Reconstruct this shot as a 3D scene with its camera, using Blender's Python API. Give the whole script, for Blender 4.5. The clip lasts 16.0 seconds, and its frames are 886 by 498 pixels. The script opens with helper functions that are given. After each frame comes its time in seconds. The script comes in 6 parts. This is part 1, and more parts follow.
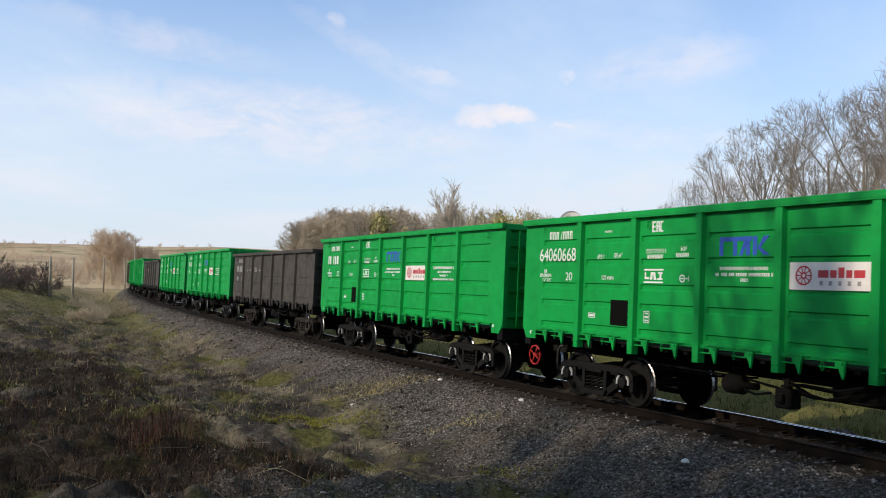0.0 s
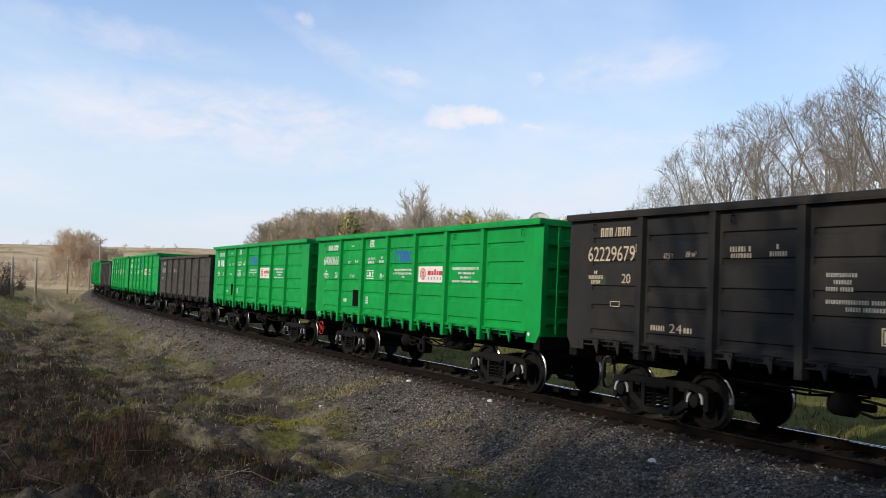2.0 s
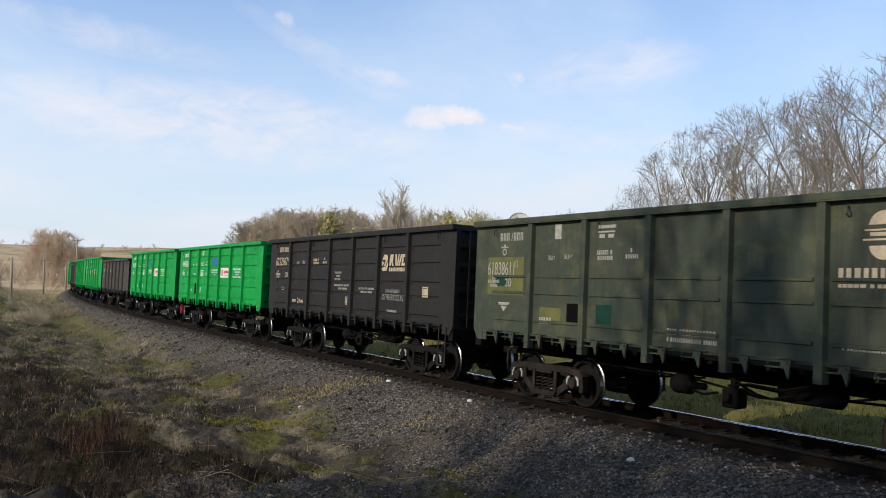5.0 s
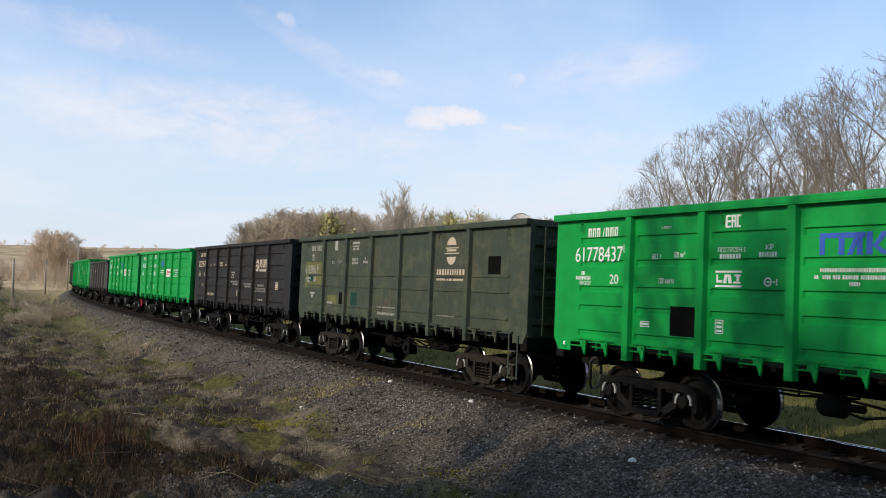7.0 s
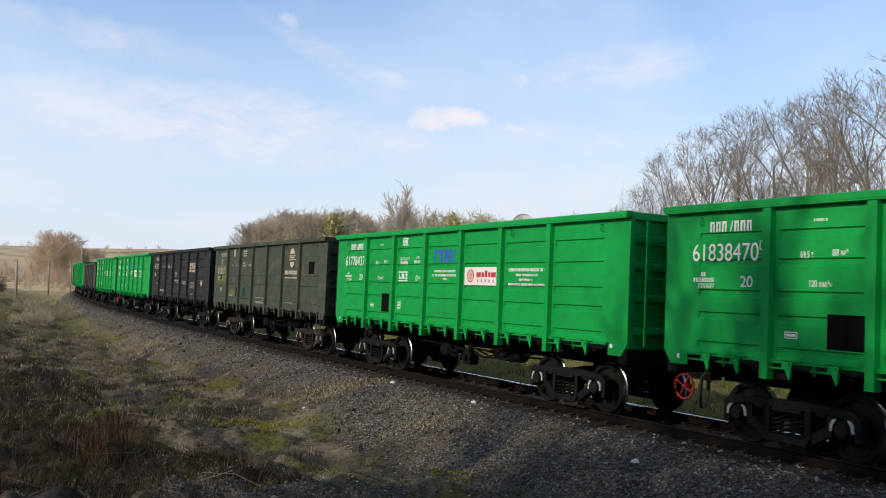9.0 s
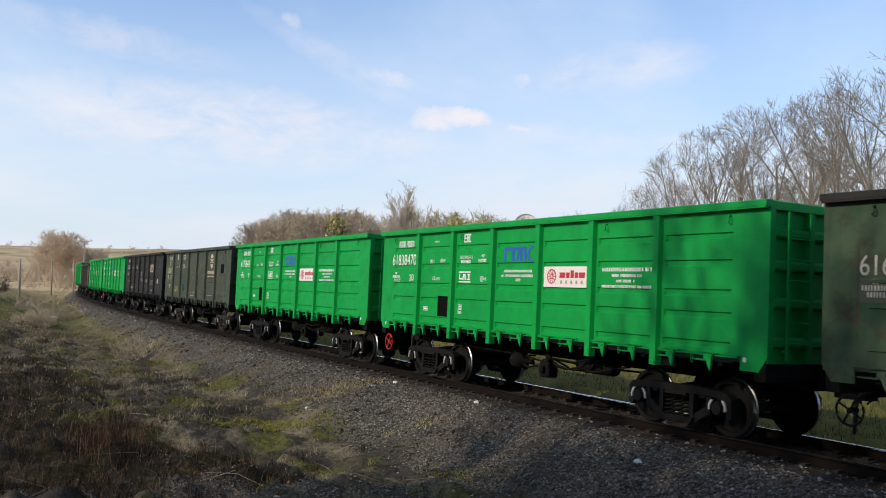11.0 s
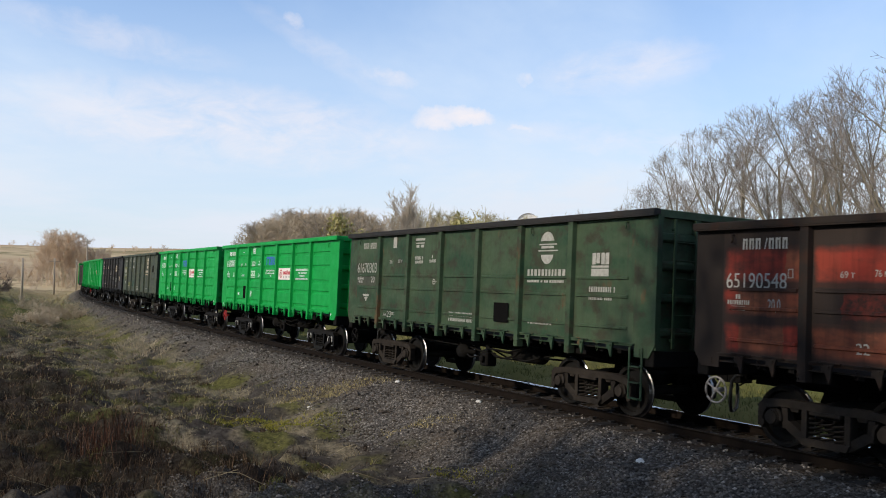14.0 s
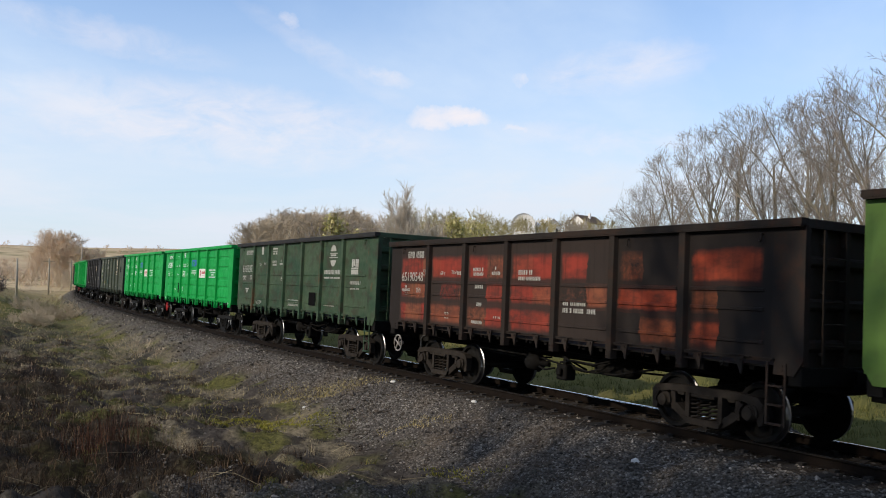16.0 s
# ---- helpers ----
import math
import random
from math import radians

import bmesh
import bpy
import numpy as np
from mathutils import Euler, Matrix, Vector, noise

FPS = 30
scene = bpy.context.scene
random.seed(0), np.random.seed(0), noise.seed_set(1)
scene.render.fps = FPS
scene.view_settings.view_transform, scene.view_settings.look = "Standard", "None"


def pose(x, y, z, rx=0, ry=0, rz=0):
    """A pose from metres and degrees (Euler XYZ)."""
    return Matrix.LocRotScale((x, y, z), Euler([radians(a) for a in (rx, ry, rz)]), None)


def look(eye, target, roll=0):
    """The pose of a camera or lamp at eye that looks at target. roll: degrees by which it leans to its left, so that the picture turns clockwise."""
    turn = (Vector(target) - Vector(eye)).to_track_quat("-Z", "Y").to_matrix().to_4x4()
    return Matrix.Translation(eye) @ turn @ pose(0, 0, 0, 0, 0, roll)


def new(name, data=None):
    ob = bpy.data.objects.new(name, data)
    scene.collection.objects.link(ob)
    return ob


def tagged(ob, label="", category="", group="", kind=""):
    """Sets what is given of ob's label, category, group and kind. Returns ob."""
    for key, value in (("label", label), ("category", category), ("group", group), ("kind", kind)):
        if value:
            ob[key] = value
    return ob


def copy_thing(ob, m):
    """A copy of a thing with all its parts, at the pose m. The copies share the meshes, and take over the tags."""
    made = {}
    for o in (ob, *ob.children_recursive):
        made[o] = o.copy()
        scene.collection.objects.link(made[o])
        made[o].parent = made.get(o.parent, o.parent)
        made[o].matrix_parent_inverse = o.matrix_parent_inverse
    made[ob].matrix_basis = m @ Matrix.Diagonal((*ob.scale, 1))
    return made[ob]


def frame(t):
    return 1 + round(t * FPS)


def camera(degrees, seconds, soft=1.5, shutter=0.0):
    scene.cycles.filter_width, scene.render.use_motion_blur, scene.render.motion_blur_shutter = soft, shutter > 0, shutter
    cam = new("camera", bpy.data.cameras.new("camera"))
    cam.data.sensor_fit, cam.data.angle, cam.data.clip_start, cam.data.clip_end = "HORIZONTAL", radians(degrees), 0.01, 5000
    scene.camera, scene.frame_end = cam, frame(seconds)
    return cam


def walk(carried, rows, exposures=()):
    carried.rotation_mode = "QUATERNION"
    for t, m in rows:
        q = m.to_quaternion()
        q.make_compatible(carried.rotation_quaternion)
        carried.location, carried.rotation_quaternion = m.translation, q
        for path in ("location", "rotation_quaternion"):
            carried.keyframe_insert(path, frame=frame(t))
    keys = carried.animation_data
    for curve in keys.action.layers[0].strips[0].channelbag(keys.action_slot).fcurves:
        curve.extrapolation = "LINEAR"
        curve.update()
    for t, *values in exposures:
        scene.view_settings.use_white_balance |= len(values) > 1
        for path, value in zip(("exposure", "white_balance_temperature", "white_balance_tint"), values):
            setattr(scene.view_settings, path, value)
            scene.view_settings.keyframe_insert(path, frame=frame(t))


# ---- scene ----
import collections

# ---------------------------------------------------------------- camera
EYE = (0.0, 0.0, 2.535)
LENS = 52.75
LEAN = 0.82
# seconds, turn to the right, tilt up (degrees)
VIEW = [(0, -3.195, 1.858), (0.5, -2.642, 1.899), (1, -2.071, 1.916), (1.5, -1.624, 1.954), (2, -1.196, 1.954),
        (2.5, -0.788, 1.95), (3, -0.495, 1.967), (3.5, -0.298, 1.955), (4, -0.14, 1.959), (5.2, 0.12, 1.98), (6.5, 0.229, 2.001),
        (7, 0.0, 2.005), (7.5, -0.07, 2.017), (8, -0.149, 2.048), (8.5, -0.133, 2.053), (9, -0.174, 2.055), (10.2, -0.29, 2.054),
        (11.5, -0.377, 2.05), (12, -0.437, 2.048), (12.5, -0.457, 2.015), (13, -0.461, 2.01), (13.5, -0.455, 2.011),
        (14, -0.472, 2.01), (14.5, -0.474, 2.028), (15, -0.451, 2.011), (15.5, -0.429, 2.011), (16, -0.18, 2.019)]


def aim(turn, tilt):
    a, b = radians(turn), radians(tilt)
    d = Vector((math.sin(a) * math.cos(b), math.cos(a) * math.cos(b), math.sin(b)))
    return look(EYE, Vector(EYE) + d * 10, LEAN)


cam = camera(LENS, 16.0, soft=1.0, shutter=0.12)
walk(cam, [(t, aim(a, b)) for t, a, b in VIEW])

# ---------------------------------------------------------------- track line
GRADE, CANT = 0.00204, radians(1.937)
BASE, PITCH = 4.325, 13.92
STEP = 0.5
LINE_S = np.arange(-140, 330, STEP)
BEND = np.interp(LINE_S, [-40, -10, 20, 50, 90, 140, 200], [-.0035, -.0023, -.0007, -.0012, -.0013, -.0014, -.0015])
_i0 = int(140 / STEP)
LINE_A = np.concatenate([[0], np.cumsum((BEND[1:] + BEND[:-1]) / 2 * STEP)])
LINE_A = LINE_A - LINE_A[_i0] + 2.1141
_dx, _dy = np.cos(LINE_A) * STEP, np.sin(LINE_A) * STEP
LINE_X = np.concatenate([[0], np.cumsum((_dx[1:] + _dx[:-1]) / 2)])
LINE_Y = np.concatenate([[0], np.cumsum((_dy[1:] + _dy[:-1]) / 2)])
LINE_X, LINE_Y = LINE_X - LINE_X[_i0] + 6.058, LINE_Y - LINE_Y[_i0] + 14.154


def on_line(s):
    return np.array([np.interp(s, LINE_S, LINE_X), np.interp(s, LINE_S, LINE_Y)])


def track_frame(s, half=0.5):
    """Pose on the track at s: x along the travel, y to its left, z up, leaning with the cant."""
    a, b = on_line(s - half), on_line(s + half)
    m, e = (a + b) / 2, (b - a) / np.linalg.norm(b - a)
    turn = Matrix.Rotation(math.atan2(e[1], e[0]), 4, "Z")
    return Matrix.Translation((m[0], m[1], GRADE * s)) @ turn @ Matrix.Rotation(-math.asin(GRADE), 4, "Y") @ Matrix.Rotation(CANT, 4, "X")


def xy_to_sv(x, y):
    """Arc length and distance to the left of the track, for arrays."""
    x, y = np.atleast_1d(x).astype(float), np.atleast_1d(y).astype(float)
    s, v = np.empty_like(x), np.empty_like(x)
    px, py, pa = LINE_X[::8], LINE_Y[::8], LINE_A[::8]
    for i in range(0, len(x), 20000):
        q = slice(i, i + 20000)
        k = np.argmin((x[q, None] - px) ** 2 + (y[q, None] - py) ** 2, axis=1)
        dx, dy, a = x[q] - px[k], y[q] - py[k], pa[k]
        s[q] = LINE_S[::8][k] + dx * np.cos(a) + dy * np.sin(a)
        v[q] = -dx * np.sin(a) + dy * np.cos(a)
    return s, v


# place of the train (middle of the wagon that carries index 0) over time
RUN_T = [0, 1.5, 3.5, 7, 9, 12.5, 14.5, 16]
RUN_S = [1.49, 9.89, 20.99, 40.28, 51.3, 70.36, 81.26, 89.41]
_fit = np.polyfit(RUN_T, RUN_S, 2)


def train_at(t):
    return float(np.polyval(_fit, t))


# ---------------------------------------------------------------- world, sun
SUN_AZ, SUN_EL = radians(-116), radians(30)   # clockwise from +y
to_sun = Vector((math.sin(SUN_AZ) * math.cos(SUN_EL), math.cos(SUN_AZ) * math.cos(SUN_EL), math.sin(SUN_EL)))
sun = new("sun", bpy.data.lights.new("sun", "SUN"))
sun.data.energy, sun.data.angle, sun.data.color = 3.3, radians(0.9), (1.0, 0.86, 0.68)
sun.matrix_world = look(to_sun * 100, (0, 0, 0))

scene.view_settings.exposure = 0.0


class Tree:
    """Short hand for node trees."""
    def __init__(self, tree):
        self.t = tree
        tree.nodes.clear()

    def n(self, kind, ins=None, op="", dims="", blend="", rgba=False):
        node = self.t.nodes.new("ShaderNode" + kind)
        if op:
            node.operation = op
        if dims:
            node.noise_dimensions = dims
        if rgba:
            node.data_type = "RGBA"
        if blend:
            node.blend_type = blend
        for k, val in (ins or {}).items():
            sock = node.inputs[k]
            if isinstance(val, bpy.types.NodeSocket):
                self.t.links.new(val, sock)
            else:
                sock.default_value = val
        return node

    def noise(self, vec, scale, detail=4.0, rough=0.55, w=None, dist=0.0):
        ins = {"Vector": vec, "Scale": scale, "Detail": detail, "Roughness": rough, "Distortion": dist}
        if w is not None:
            ins["W"] = w
        return self.n("TexNoise", dims="3D" if w is None else "4D", ins=ins).outputs["Fac"]

    def ramp(self, fac, stops):
        r = self.n("ValToRGB", ins={"Fac": fac})
        el = r.color_ramp.elements
        while len(el) < len(stops):
            el.new(0.5)
        for e, (p, c) in zip(el, stops):
            e.position = p
            e.color = (c, c, c, 1) if isinstance(c, (int, float)) else (*c, 1)
        return r.outputs["Color"]

    def mix(self, fac, a, b, blend="MIX"):
        m = self.n("Mix", rgba=True, blend=blend, ins={"Factor": fac})
        for sock, val in ((m.inputs[6], a), (m.inputs[7], b)):
            if isinstance(val, bpy.types.NodeSocket):
                self.t.links.new(val, sock)
            else:
                sock.default_value = (*val, 1)
        return m.outputs[2]

    def math(self, op, a, b=0.0, c=0.0):
        m = self.n("Math", op=op)
        for i, val in enumerate((a, b, c)):
            if isinstance(val, bpy.types.NodeSocket):
                self.t.links.new(val, m.inputs[i])
            else:
                m.inputs[i].default_value = val
        return m.outputs[0]

    def sep(self, vec):
        return self.n("SeparateXYZ", ins={"Vector": vec}).outputs

    def mapped(self, vec, scale=(1, 1, 1), loc=(0, 0, 0)):
        return self.n("Mapping", ins={"Vector": vec, "Scale": scale, "Location": loc}).outputs[0]


SKY_POWER = 0.12
SKY_TINT = (0.92, 1.24, 1.62)
CLOUD_LOW, CLOUD_HIGH, PUFF = (6.35, 6.75, 7.45), (6.5, 7.6, 8.9), (7.8, 7.4, 7.7)
HAZE = (2.7, 2.85, 3.15)


def make_world():
    w = bpy.data.worlds.new("sky")
    w.use_nodes = True
    scene.world = w
    t = Tree(w.node_tree)
    sky = t.n("TexSky")
    sky.sky_type, sky.sun_disc, sky.sun_elevation, sky.sun_rotation = "NISHITA", False, SUN_EL, SUN_AZ % (2 * math.pi)
    sky.air_density, sky.dust_density, sky.ozone_density = 1.0, 0.7, 1.0
    way = t.n("TexCoord").outputs["Generated"]
    x, y, z = t.sep(way)
    flat = t.n("CombineXYZ", ins={"X": t.math("DIVIDE", x, t.math("ADD", t.math("ABSOLUTE", z), 0.12)),
                                  "Y": t.math("DIVIDE", y, t.math("ADD", t.math("ABSOLUTE", z), 0.12)), "Z": 0.0}).outputs[0]
    # thin high cloud, drawn out in streaks, and a soft veil low down
    streak = t.noise(t.mapped(flat, (0.55, 0.30, 1), (3.1, 0.4, 0)), 1.1, 6, 0.55, dist=0.6)
    fine = t.noise(t.mapped(flat, (1.5, 0.8, 1), (0.3, 1.7, 0)), 1.6, 7, 0.6, dist=0.3)
    high = t.math("MULTIPLY", t.ramp(streak, [(0.42, 0.0), (0.72, 1.0)]), t.ramp(fine, [(0.3, 0.25), (0.7, 1.0)]))
    low = t.ramp(z, [(0.0, 1.0), (0.12, 0.85), (0.20, 0.55), (0.32, 0.2), (0.6, 0.0)])
    veil = t.math("MULTIPLY", low, t.ramp(t.noise(t.mapped(flat, (0.2, 0.5, 1)), 1.3, 5), [(0.3, 0.65), (0.65, 1.0)]))
    overhead = t.ramp(z, [(0.32, 0.0), (0.50, 0.6)])
    cover = t.math("MINIMUM", t.math("ADD", t.math("MULTIPLY", high, t.ramp(z, [(0.3, 0.5), (0.8, 0.15)])), veil), 1.0)
    # a few small heaped clouds: direction (turn right, height in degrees), half width, half height, strength
    puffs = 0.0
    wisp = t.ramp(t.noise(t.mapped(way, (1, 1, 2.2)), 16, 6, 0.62, dist=0.5), [(0.34, 0.1), (0.62, 1.15)])
    for az, el, wx, wy, tip, k in ((-1.15, 10.25, 1.7, 0.95, 4, 0.93), (0.75, 10.5, 2.1, 0.65, -4, 0.95), (-4.4, 12.8, 2.3, 0.6, -8, 0.55), (4.6, 12.8, 0.5, 0.45, 0, 0.45), (4.4, 9.75, 1.2, 0.25, 0, 0.6),
                                   (-22.4, 8.5, 2.8, 0.45, -4, 0.45), (7.6, 12.9, 1.4, 0.7, 5, 0.45), (-10.2, 16.0, 0.8, 0.5, -25, 0.5), (11, 13.4, 6.0, 1.7, 6, 0.42),
                                   (-7.5, 13.8, 7.0, 0.9, -29, 0.22), (-14, 9.4, 16, 3.0, -3, 0.55), (-21, 14.2, 8.0, 1.2, -8, 0.3), (11, 9.0, 11, 1.0, -5, 0.3)):
        a, e = radians(az), radians(el)
        right = (math.cos(a), -math.sin(a), 0)
        ahead = (math.sin(a) * math.cos(e), math.cos(a) * math.cos(e), math.sin(e))
        up = (-math.sin(a) * math.sin(e), -math.cos(a) * math.sin(e), math.cos(e))
        warp = t.n("VectorMath", op="ADD", ins={0: way, 1: t.n("VectorMath", op="SCALE", ins={0: t.n("VectorMath", op="SUBTRACT", ins={
            0: t.n("TexNoise", ins={"Vector": way, "Scale": 45.0, "Detail": 7.0, "Roughness": 0.65}).outputs["Color"], 1: (0.5, 0.5, 0.5)}).outputs[0], "Scale": 0.02}).outputs[0]}).outputs[0]
        def along(axis):
            return t.n("VectorMath", op="DOT_PRODUCT", ins={0: warp, 1: axis}).outputs["Value"]
        ct, st = math.cos(radians(tip)), math.sin(radians(tip))
        long_way, cross_way = [tuple(p * i + q * j for i, j in zip(right, up)) for p, q in ((ct, st), (-st, ct))]
        px = t.math("DIVIDE", along(long_way), math.sin(radians(wx)))
        py = t.math("DIVIDE", along(cross_way), math.sin(radians(wy)))
        d = t.math("ADD", t.math("MULTIPLY", px, px), t.math("MULTIPLY", py, py))
        front = t.math("GREATER_THAN", along(ahead), 0.0)
        one = t.math("MULTIPLY", t.math("MULTIPLY", t.math("MULTIPLY", t.ramp(d, [(0.0, 1.0), (0.35, 0.8), (1.0, 0.0)]), t.math("ADD", t.math("MULTIPLY", wisp, 0.45), 0.55)) if k > 0.9 else t.math("MULTIPLY", t.ramp(d, [(0.0, 1.0), (1.0, 0.0)]), wisp), front), k)
        puffs = one if isinstance(puffs, float) else t.math("MAXIMUM", puffs, one)
    cloud = t.mix(t.ramp(z, [(0.0, 0.0), (0.35, 1.0)]), CLOUD_LOW, CLOUD_HIGH)
    c = t.mix(cover, t.mix(1.0, sky.outputs[0], SKY_TINT, "MULTIPLY"), cloud)
    c = t.mix(overhead, c, HAZE)
    c = t.mix(puffs, c, PUFF)
    bg = t.n("Background", ins={"Color": c, "Strength": SKY_POWER})
    t.n("OutputWorld", ins={"Surface": bg.outputs[0]})


make_world()

# ---------------------------------------------------------------- materials
def shader(name, build):
    m = bpy.data.materials.new(name)
    m.use_nodes = True
    t = Tree(m.node_tree)
    b = t.n("BsdfPrincipled")
    t.n("OutputMaterial", ins={"Surface": b.outputs[0]})
    for k, val in build(t).items():
        sock = b.inputs[k]
        if isinstance(val, bpy.types.NodeSocket):
            t.t.links.new(val, sock)
        else:
            sock.default_value = (*val, 1) if isinstance(val, tuple) and len(val) == 3 else val
    return m


def bumped(t, height, strength=0.3, distance=0.02):
    return t.n("Bump", ins={"Height": height, "Strength": strength, "Distance": distance}).outputs[0]


def own(t):
    """Coordinates that travel with the object, and a number of its own."""
    return t.n("TexCoord").outputs["Object"], t.math("MULTIPLY", t.n("ObjectInfo").outputs["Random"], 37.0)


def paint(name, base, dark, dirt=(0.05, 0.045, 0.04), amount=0.35, rough=0.42, streaks=0.5, gloss=0.3):
    """Sprayed steel: fading, dust, run-down streaks and fine orange peel."""
    def build(t):
        p, w = own(t)
        c = t.mix(t.ramp(t.noise(p, 0.9, 4, 0.6, w), [(0.3, 0.0), (0.7, 1.0)]), base, dark)
        runs = t.noise(t.mapped(p, (9, 9, 0.6)), 1.0, 4, 0.6, w)
        c = t.mix(t.math("MULTIPLY", t.ramp(runs, [(0.52, 0.0), (0.75, 1.0)]), streaks * amount), c, dirt)
        spots = t.noise(p, 3.2, 7, 0.65, w)
        c = t.mix(t.math("MULTIPLY", t.ramp(spots, [(0.5, 0.0), (0.68, 1.0)]), amount), c, dirt)
        h = t.noise(p, 2.2, 3, 0.5, w)
        return {"Base Color": c, "Roughness": t.ramp(spots, [(0.3, rough), (0.7, min(rough + 0.3, 1))]),
                "Normal": bumped(t, h, 0.25, 0.03), "Specular IOR Level": gloss}
    return shader(name, build)


def patchy(name, coat, under, third, scale=(1.1, 1.1, 2.6), cut=(0.46, 0.54), rough=0.6, rust=0.0):
    """Old paint that has come off in blocks, over soot and rust."""
    def build(t):
        p, w = own(t)
        block = t.noise(t.mapped(p, scale), 1.0, 3, 0.55, w, 0.4)
        grain = t.noise(p, 7, 6, 0.7, w)
        mask = t.ramp(t.math("ADD", block, t.math("MULTIPLY", t.math("SUBTRACT", grain, 0.5), 0.22)), [(cut[0], 0.0), (cut[1], 1.0)])
        other = t.ramp(t.noise(t.mapped(p, (1.6, 1.6, 2.2), (4, 2, 1)), 1.3, 5, 0.6, w), [(0.5, 0.0), (0.62, 1.0)])
        c = t.mix(mask, t.mix(t.noise(p, 2.5, 5, 0.6, w), under, tuple(0.55 * q for q in under)), coat)
        c = t.mix(t.math("MULTIPLY", other, 0.75), c, third)
        if rust:
            sore = t.math("ADD", t.noise(t.mapped(p, (1.5, 1.5, 0.75), (2, 7, 3)), 1.2, 5, 0.65, w), t.math("MULTIPLY", t.math("SUBTRACT", grain, 0.5), 0.12))
            c = t.mix(t.math("MULTIPLY", t.ramp(sore, [(0.62, 0.0), (0.69, 1.0)]), rust), c, t.mix(grain, (0.19, 0.075, 0.025), (0.05, 0.028, 0.016)))
        c = t.mix(t.math("MULTIPLY", t.ramp(t.noise(t.mapped(p, (10, 10, 0.7)), 1, 4, 0.6, w), [(0.5, 0.0), (0.7, 1.0)]), 0.45), c, (0.03, 0.024, 0.02))
        return {"Base Color": c, "Roughness": t.ramp(grain, [(0.3, rough), (0.7, min(1, rough + 0.25))]), "Normal": bumped(t, grain, 0.3, 0.01), "Specular IOR Level": 0.26}
    return shader(name, build)


def plain(name, base, rough=0.6, metal=0.0, vary=0.35, scale=6.0, gloss=0.5):
    def build(t):
        p, w = own(t)
        k = t.noise(p, scale, 5, 0.6, w)
        c = t.mix(t.ramp(k, [(0.3, 0.0), (0.7, 1.0)]), base, tuple(q * (1 - vary) for q in base))
        return {"Base Color": c, "Roughness": rough, "Metallic": metal, "Normal": bumped(t, k, 0.2, 0.01), "Specular IOR Level": gloss}
    return shader(name, build)


M = {}
M["green"] = paint("green_paint", (0.0015, 0.335, 0.058), (0.0015, 0.27, 0.046), (0.010, 0.13, 0.036), 0.26, 0.40, 0.7, 0.19)
M["black"] = paint("soot_black_paint", (0.014, 0.013, 0.0125), (0.020, 0.019, 0.018), (0.045, 0.038, 0.032), 0.4, 0.55, 0.5, 0.27)
M["grey"] = paint("weathered_grey_paint", (0.07, 0.062, 0.052), (0.045, 0.04, 0.036), (0.03, 0.026, 0.022), 0.5, 0.6)
M["moss"] = patchy("faded_dark_green_paint", (0.042, 0.060, 0.044), (0.068, 0.080, 0.058), (0.085, 0.094, 0.052), (0.7, 0.7, 1.0), (0.40, 0.62), rust=0.25)
M["bottle"] = patchy("stained_bottle_green_paint", (0.018, 0.052, 0.026), (0.058, 0.098, 0.052), (0.034, 0.030, 0.017), (0.7, 0.7, 1.3), (0.40, 0.62), rust=0.65)


